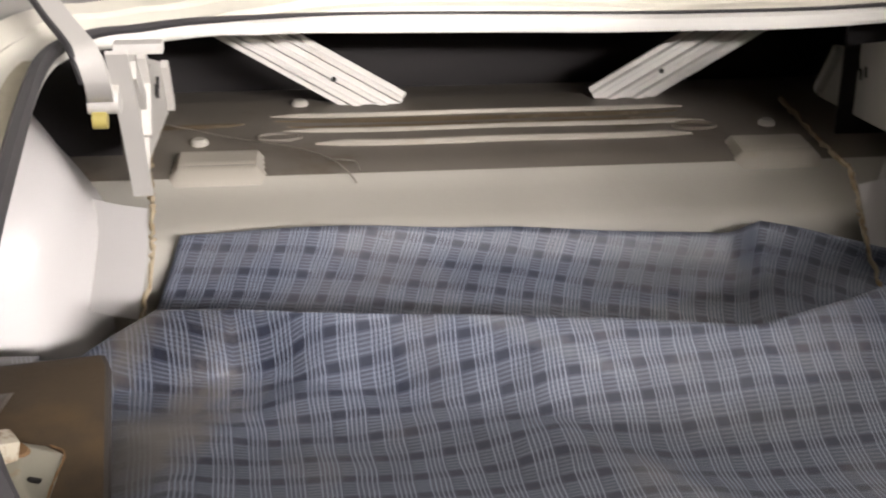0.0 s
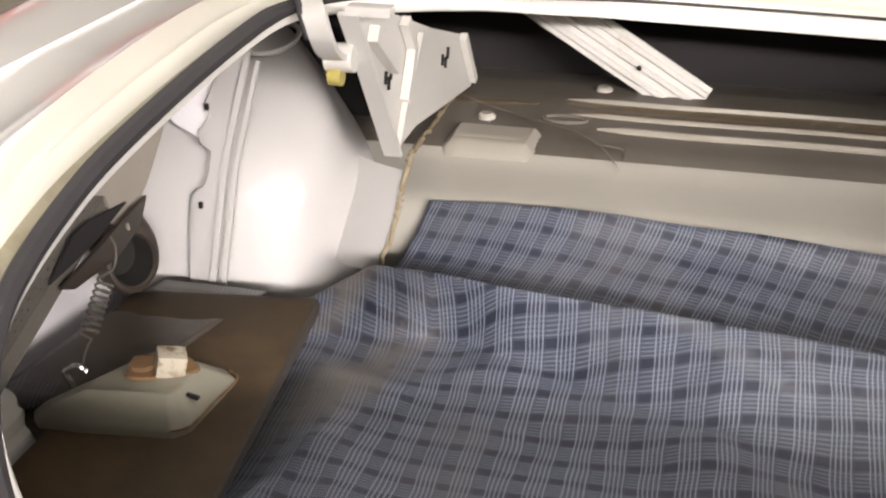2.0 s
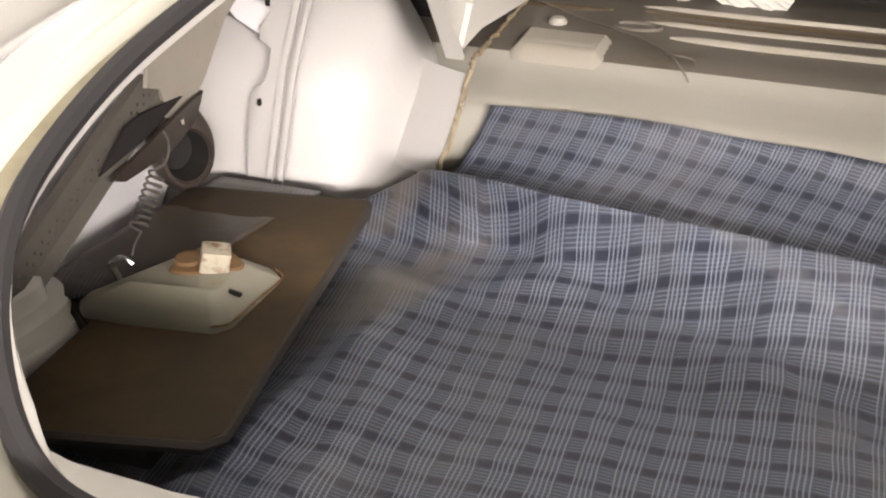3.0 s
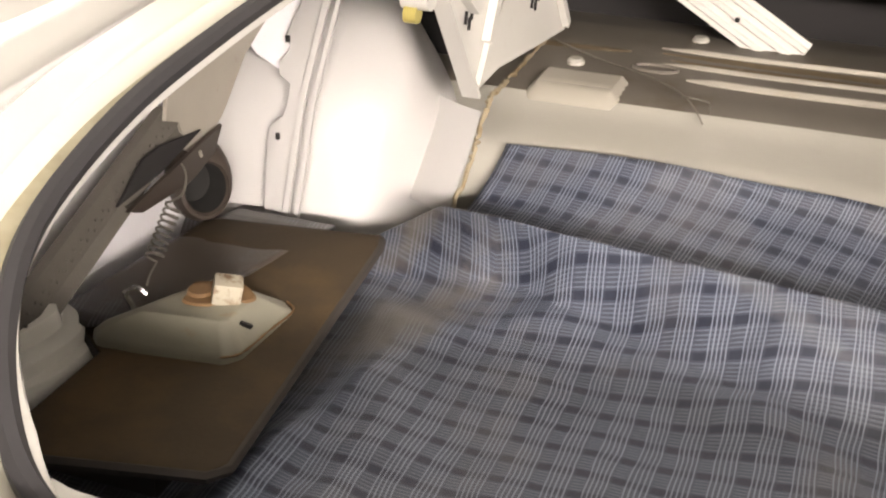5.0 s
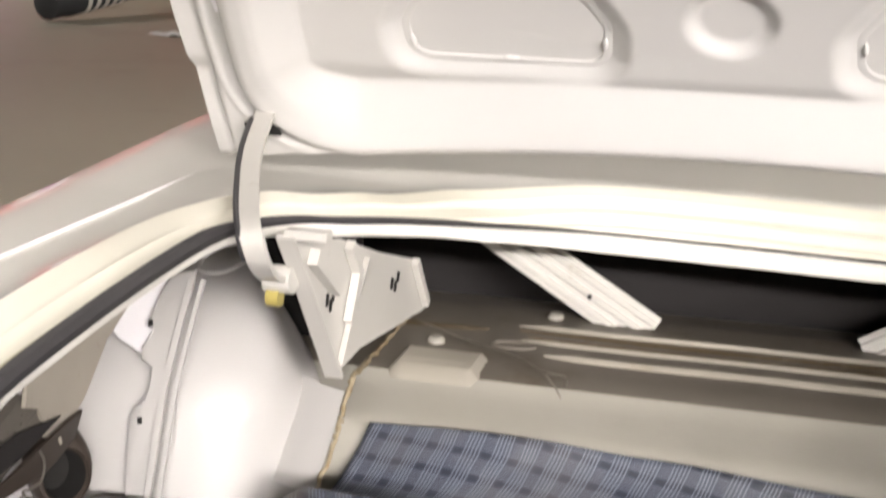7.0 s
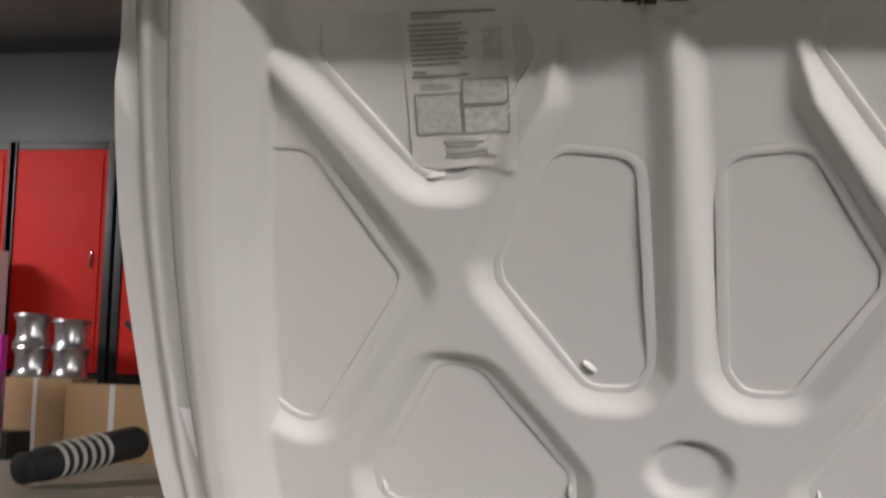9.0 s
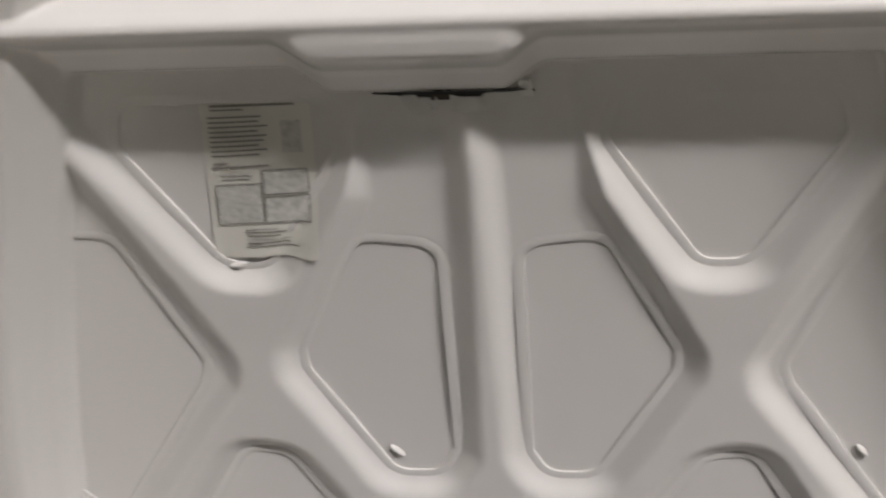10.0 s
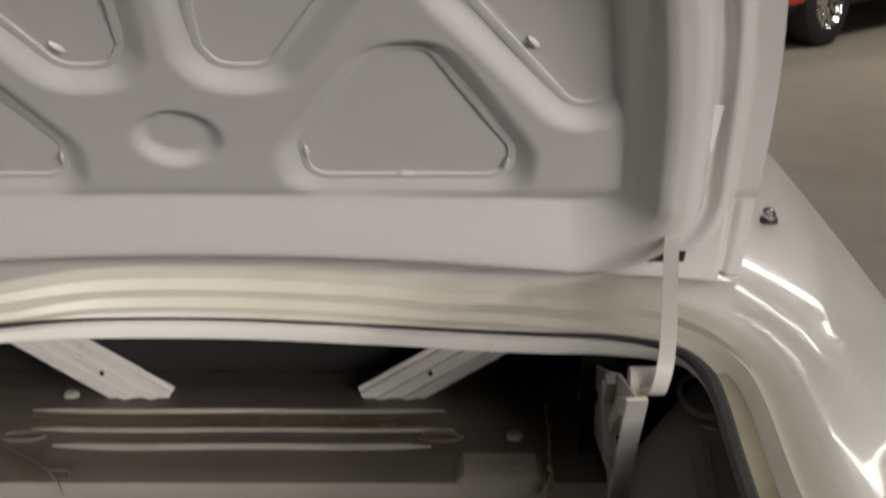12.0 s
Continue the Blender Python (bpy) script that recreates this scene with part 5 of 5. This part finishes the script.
def build_pan():
    z0 = 0.6365
    t = thing("lamp_pan", "rust-stained white metal pan with a nylon socket, on the brown board", "metal pan", (0.032, 0.071, 0))
    foot = [(-0.555, -0.444), (-0.543, -0.456), (-0.509, -0.456), (-0.431, -0.445), (-0.421, -0.432), (-0.415, -0.352), (-0.430, -0.339), (-0.490, -0.343)]
    crown = [(-0.543, -0.442), (-0.533, -0.449), (-0.505, -0.441), (-0.441, -0.428), (-0.436, -0.421), (-0.440, -0.375), (-0.448, -0.368), (-0.485, -0.362)]
    bm = bmesh.new()
    def at(p, z, k=1.0):
        return ((-0.49 + (p[0] + 0.49) * k - 0.032) / 1.12, (-0.40 + (p[1] + 0.40) * k - 0.071) / 1.12, z)
    lower = [bm.verts.new(at(p, z0 - 0.004, 1.012)) for p in foot]
    rim = [bm.verts.new(at(p, z0 + 0.003)) for p in foot]
    upper = [bm.verts.new(at(p, z0 + 0.0255 - 0.012 * (i in (0, 1)))) for i, p in enumerate(crown)]
    for u, v in ((lower, rim), (rim, upper)):
        for i in range(8):
            j = (i + 1) % 8
            bm.faces.new((u[i], u[j], v[j], v[i]))
    bm.faces.new(upper)
    bmesh.ops.recalc_face_normals(bm, faces=bm.faces)
    bmesh.ops.bevel(bm, geom=bm.edges[:], offset=0.0028, segments=2, profile=0.6, affect="EDGES")
    part("pan", bm, RUSTY, t)
    bm = bmesh.new()
    edge = [at(p, z0 + 0.0028, 1.004) for p in ((-0.434, -0.4455), (-0.421, -0.432), (-0.418, -0.392), (-0.415, -0.352), (-0.428, -0.338))]
    tube(bm, smooth_path(edge, 5), 0.0012, 6, [0.4 + 0.6 * abs(math.sin(1.9 * i)) for i in range(len(smooth_path(edge, 5)))])
    part("rust_edge", bm, RUST, t, "rust along the pan's edge")
    bm = bmesh.new()
    loft(bm, [[(-0.447 + (0.026 + 0.006 * math.sin(3 * a + 1)) * k * math.cos(a), -0.408 + (0.021 + 0.005 * math.sin(2 * a)) * k * math.sin(a), z0 + h) for a in [2 * math.pi * i / 30 for i in range(30)]] for k, h in ((1.0, 0.0245), (0.95, 0.0268), (0.3, 0.0270))], caps=True)
    part("rust_patch", bm, RUST, t, "rust ring round the socket")
    bm = bmesh.new()
    box(bm, (-0.012, -0.011, 0), (0.010, 0.011, 0.019), 0.003, Matrix.Translation((-0.436, -0.412, z0 + 0.024)) @ Matrix.Rotation(0.5, 4, "Z") @ Matrix.Rotation(0.2, 4, "Y"))
    sock = part("socket", bm, NYLON, t, "ivory nylon socket")
    bm = bmesh.new()
    tube(bm, [(-0.458, -0.412, z0 + 0.022), (-0.458, -0.412, z0 + 0.030)], 0.012, 14, [1.0, 0.8])
    part("collar", bm, RUST, sock)
    bm = bmesh.new()
    tube(bm, smooth_path([(-0.507, -0.432, z0 - 0.003), (-0.507, -0.432, z0 + 0.014), (-0.510, -0.434, z0 + 0.026), (-0.503, -0.430, z0 + 0.030), (-0.497, -0.427, z0 + 0.024)], 5), 0.0028, 8)
    part("clip", bm, CHROME, t, "small bright wire clip")
    bm = bmesh.new()
    box(bm, (-0.002, -0.001, -0.005), (0.002, 0.001, 0.005), 0, Matrix.Translation((-0.4105, -0.430, z0 + 0.0165)) @ Matrix.Rotation(-0.9, 4, "Y") @ Matrix.Rotation(0.5, 4, "X"))
    part("slot", bm, SHADOW_GAP, t)
    t.location, t.scale = nearer((0.032, 0.071, 0), 0.042), (1.12 * 0.958, 1.12 * 0.958, 0.958)


build_mat()
build_board()
build_pan()


# ---------------------------------------------------------------- things across the garage
def wheel(parent, at, r, width, facing):
    m = Matrix.Translation(at) @ Matrix.Rotation(facing, 4, "Z")
    bm = bmesh.new()
    prof = [(0.62, -0.5), (0.80, -0.52), (0.96, -0.42), (1.0, -0.25), (1.0, 0.25), (0.96, 0.42), (0.80, 0.52), (0.62, 0.5)]
    loft(bm, [[m @ Vector((r * q * math.cos(a), width * w, r * q * math.sin(a))) for q, w in prof] for a in [2 * math.pi * i / 40 for i in range(41)]], closed=True)
    w = part("wheel", bm, TYRE, parent, "black tyre on a bright rim")
    bm = bmesh.new()
    prof = [(0.62, -0.50), (0.60, -0.44), (0.55, -0.30), (0.30, -0.22), (0.12, -0.34), (0.0, -0.36)]
    loft(bm, [[m @ Vector((r * q * math.cos(a), width * ww, r * q * math.sin(a))) for q, ww in prof] for a in [2 * math.pi * i / 40 for i in range(41)]], closed=False)
    part("rim", bm, CHROME, w, "bright steel rim")
    for k in range(10):
        a = 2 * math.pi * k / 10
        bm = bmesh.new()
        strap(bm, [m @ Vector((r * 0.2 * math.cos(a), -width * 0.36, r * 0.2 * math.sin(a))), m @ Vector((r * 0.58 * math.cos(a), -width * 0.40, r * 0.58 * math.sin(a)))], 0.03, 0.006, across=m.to_3x3() @ Vector((-math.sin(a), 0, math.cos(a))))
        part("spoke", bm, CHROME, w)


def red_car():
    t = thing("red_car", "glossy red classic saloon with bright wheels parked across the garage", "car", RED_AT[:3])
    t.rotation_euler = (0, 0, radians(RED_AT[3]))
    # side profile: x along the car from its tail, lofted over its width
    prof = [(0.0, 0.42), (0.02, 0.62), (0.06, 0.80), (0.30, 0.86), (0.95, 0.90), (1.15, 0.94), (3.0, 0.94), (3.2, 0.92), (4.30, 0.86), (4.48, 0.74), (4.52, 0.48), (4.40, 0.30), (0.15, 0.30)]
    bm = bmesh.new()
    rows = []
    for y, inset, dz in ((0.0, 0.05, -0.05), (0.03, 0.015, -0.012), (0.10, 0, 0), (1.66, 0, 0), (1.73, 0.015, -0.012), (1.76, 0.05, -0.05)):
        rows.append([(2.26 + (x - 2.26) * (1 - inset * 0.4), y, 0.6 + (z - 0.6) * (1 - inset) + (dz if z > 0.6 else 0)) for x, z in prof])
    loft(bm, rows, caps=True)
    part("body", bm, CAR_RED, t)
    bm = bmesh.new()
    rows = []
    for f, z in ((0.0, 0.93), (0.5, 1.14), (0.86, 1.30), (1.0, 1.335)):
        x0, x1 = 1.02 + 0.40 * f, 3.12 - 0.62 * f
        y0 = 0.09 + 0.11 * f
        rows.append([(x0, y0, z), (x1, y0, z), (x1, 1.76 - y0, z), (x0, 1.76 - y0, z)])
    vs = loft(bm, rows)
    bm.faces.new(vs[-1])
    bmesh.ops.bevel(bm, geom=[e for e in bm.edges], offset=0.025, segments=2, affect="EDGES")
    part("roof", bm, CAR_RED, t)
    for a, b in ((1.36, 2.02), (2.08, 2.80)):
        bm = bmesh.new()
        def at(x, f):
            return (x, 0.075 + 0.11 * f, 0.93 + 0.40 * f)
        q = [at(a + 0.10 * 0.1, 0.10), at(b, 0.10), at(b - (0.24 if b > 2.5 else 0.0), 0.84), at(a + (0.18 if a < 2 else 0.0), 0.84)]
        va = [bm.verts.new(p) for p in q]
        vb = [bm.verts.new((p[0], p[1] + 0.01, p[2])) for p in q]
        bm.faces.new(va)
        bm.faces.new(vb)
        for i in range(4):
            bm.faces.new((va[i], va[(i + 1) % 4], vb[(i + 1) % 4], vb[i]))
        w = part("side_window", bm, DARK_GLASS, t, "dark side window in a bright frame")
        bm = bmesh.new()
        tube(bm, [Vector(p) + Vector((0, -0.006, 0)) for p in q + q[:1]], 0.014, 6)
        part("window_frame", bm, CHROME, w)
    bm = bmesh.new()
    fw = [(1.02, 0.93), (1.40, 1.32)]
    grid_mesh(bm, [[(x - 0.012 + 0.03, y, z) for y in (0.22, 1.54)] for x, z in fw])
    part("rear_window", bm, DARK_GLASS, t)
    for x in (0.86, 3.62):
        for y, turn in ((0.065, 0.0), (1.695, math.pi)):
            wheel(t, (x, y, 0.305), 0.305, 0.19, turn)
        bm = bmesh.new()
        n = 24
        arch = [(x + 0.365 * math.cos(math.pi * i / n), 0.335 + 0.36 * math.sin(math.pi * i / n)) for i in range(n + 1)]
        va = [bm.verts.new((px, -0.004, pz)) for px, pz in arch]
        vb = [bm.verts.new((px, 0.16, pz)) for px, pz in arch]
        bm.faces.new(va)
        bm.faces.new(vb)
        for i in range(n):
            bm.faces.new((va[i], va[i + 1], vb[i + 1], vb[i]))
        part("wheel_arch", bm, BLACK_PAINT, t)
    bm = bmesh.new()
    tube(bm, smooth_path([(0.06, -0.03, 0.50), (-0.05, 0.05, 0.50), (-0.08, 0.4, 0.50), (-0.08, 1.36, 0.50), (-0.05, 1.71, 0.50), (0.06, 1.79, 0.50)], 5), 0.06, 10)
    part("bumper", bm, CHROME, t, "chrome bumper")
    bm = bmesh.new()
    tube(bm, [(0.10, -0.004, 0.66), (1.5, -0.006, 0.70), (4.3, -0.004, 0.70)], 0.012, 6)
    part("side_moulding", bm, CHROME, t)
    for z in (0.70,):
        bm = bmesh.new()
        box(bm, (0.0, 0.10, z - 0.07), (0.04, 0.30, z + 0.07), 0.02)
        part("lamp", bm, CHROME, t)
    bm = bmesh.new()
    box(bm, (0.3, 0.04, 0.24), (4.3, 1.72, 0.32), 0.02)
    part("sill", bm, BLACK_PAINT, t)


RED_AT = (2.20, 7.50, 0.0, 47)
red_car()


def red_cabinet(x, y, w, h, z0, mark):
    t = thing("red_cabinet", "tall red steel cabinet in a black frame at the garage wall", "cabinet", (x, y, 0), group="red cabinets")
    bm = bmesh.new()
    box(bm, (0, 0, z0), (w, 0.6, h), 0.02)
    part("body", bm, RED, t)
    bm = bmesh.new()
    box(bm, (0.06, -0.02, z0 + 0.06), (w - 0.06, 0.005, h - 0.06), 0.01)
    d = part("door", bm, RED, t)
    bm = bmesh.new()
    box(bm, (w - 0.16, -0.05, (z0 + h) / 2 - 0.09), (w - 0.13, -0.02, (z0 + h) / 2 + 0.09), 0.006)
    part("handle", bm, CHROME, d)
    if mark:
        bm = bmesh.new()
        strap(bm, smooth_path([(0.10, -0.024, z0 + 0.62), (0.20, -0.024, z0 + 0.54), (0.42, -0.024, z0 + 0.48)], 5), 0.06, 0.003, across=Vector((0, 0, 1)))
        part("dark_mark", bm, BLACK_PAINT, d, "dark curved mark")
    bm = bmesh.new()
    for a, b in (((-0.10, -0.02, 0), (-0.002, 0.6, h + 0.1)), ((w + 0.002, -0.02, 0), (w + 0.10, 0.6, h + 0.1)), ((-0.002, 0.0, h + 0.002), (w + 0.002, 0.6, h + 0.1)), ((-0.002, 0.05, 0), (w + 0.002, 0.6, z0 - 0.004))):
        box(bm, a, b, 0.006)
    part("frame", bm, BLACK_PAINT, t, "black steel frame")


def far_things():
    for x, w, mark in ((-11.2, 1.6, False), (-9.48, 1.25, False), (-7.98, 1.4, True)):
        red_cabinet(x, 13.9, w, 3.66, 0.95, mark)
    # black hoarding above the cabinets
    bm = bmesh.new()
    box(bm, (-13.0, 14.2, 3.78), (-5.0, 14.8, 4.95), 0.01)
    ob = part("dark_panel", bm, BLACK_PAINT, smooth=False)
    tagged(ob, label="matt black panel above the red cabinets", category="panel", kind="structure")
    # workbench shelf of cardboard boxes
    for x, y, w, h, mat, name, lab in ((-8.9, 12.9, 0.9, 0.88, CARD, "cardboard_box", "open brown cardboard box on the floor"), (-7.95, 12.7, 1.15, 0.84, CARD, "cardboard_box", "wide brown cardboard box on the floor"), (-9.95, 12.9, 0.9, 0.82, CARD, "cardboard_box", "brown cardboard box beside white cartons"), (-9.95, 13.0, 0.62, 1.55, WHITE_BOX, "carton", "tall white carton standing on a box")):
        t = thing(name, lab, "box", (x, y, 0.82 if name == "carton" else 0.0))
        bm = bmesh.new()
        box(bm, (0, 0, 0), (w, 0.6, h), 0.012)
        part("body", bm, mat, t)
        bm = bmesh.new()
        box(bm, (w * 0.47, -0.003, 0.02), (w * 0.53, 0.604, h + 0.003), 0.001)
        part("tape", bm, PALE_STRIPE, t)
    for x, z in ((-9.02, 0.88), (-9.02, 1.25), (-8.52, 0.88), (-8.52, 1.20)):
        t = thing("wheel_rim", "bright steel wheel rim stacked on a cardboard box", "wheel rim", (x + 0.35, 13.15, z), group="stacked wheel rims")
        bm = bmesh.new()
        prof = [(0.20, 0.0), (0.21, 0.015), (0.185, 0.03), (0.17, 0.07), (0.17, 0.14), (0.185, 0.18), (0.21, 0.195), (0.20, 0.21), (0.16, 0.16), (0.05, 0.12)]
        loft(bm, [[(1.1 * r * math.cos(a), 1.1 * r * math.sin(a), 1.72 * zz) for r, zz in prof] for a in [2 * math.pi * i / 32 for i in range(33)]], closed=False)
        part("barrel", bm, ALLOY, t)
    # magenta rack
    t = thing("rack", "magenta plastic rack with hanging steel tools", "rack", (-9.05, 12.2, 0))
    for i in range(4):
        bm = bmesh.new()
        box(bm, (0.16 * i, 0, 0.30), (0.16 * i + 0.10, 0.12, 1.35), 0.01)
        part("upright", bm, MAGENTA, t)
        bm = bmesh.new()
        tube(bm, [(0.16 * i + 0.13, 0.02, 0.12), (0.16 * i + 0.13, 0.02, 0.95)], 0.018, 8)
        part("rod", bm, CHROME, t)
    bm = bmesh.new()
    box(bm, (-0.05, 0.02, 0.0), (0.70, 0.50, 0.30), 0.02)
    part("base", bm, BLACK_PAINT, t)
    # striped roll lying on the floor
    t = thing("striped_roll", "black roll with pale stripes lying on the concrete floor", "roll", (-6.60, 9.65, 0.155))
    t.rotation_euler = (0, radians(-7.0), radians(78))
    bm = bmesh.new()
    tube(bm, [(0, 0, 0), (0.02, 0, 0), (0.22, 0, 0), (0.24, 0, 0), (1.55, 0, 0), (1.6, 0, 0)], 0.155, 24, [0.7, 0.9, 0.92, 1, 1, 0.85])
    part("core", bm, TYRE, t)
    for i in range(6):
        bm = bmesh.new()
        tube(bm, [(0.40 + 0.12 * i, 0, 0), (0.45 + 0.12 * i, 0, 0)], 0.161, 24)
        part("stripe", bm, PALE_STRIPE, t)
    # crumpled scrap on the floor
    t = thing("paper_scrap", "small pale scrap of paper on the concrete floor", "paper", (-5.35, 9.1, 0.0))
    bm = bmesh.new()
    grid_mesh(bm, [[(0.05 * i, 0.05 * j, 0.012 + 0.03 * noise.noise(Vector((i * 0.7, j * 0.9, 2)))) for i in range(7)] for j in range(5)])
    part("sheet", bm, WHITE_BOX, t)


far_things()
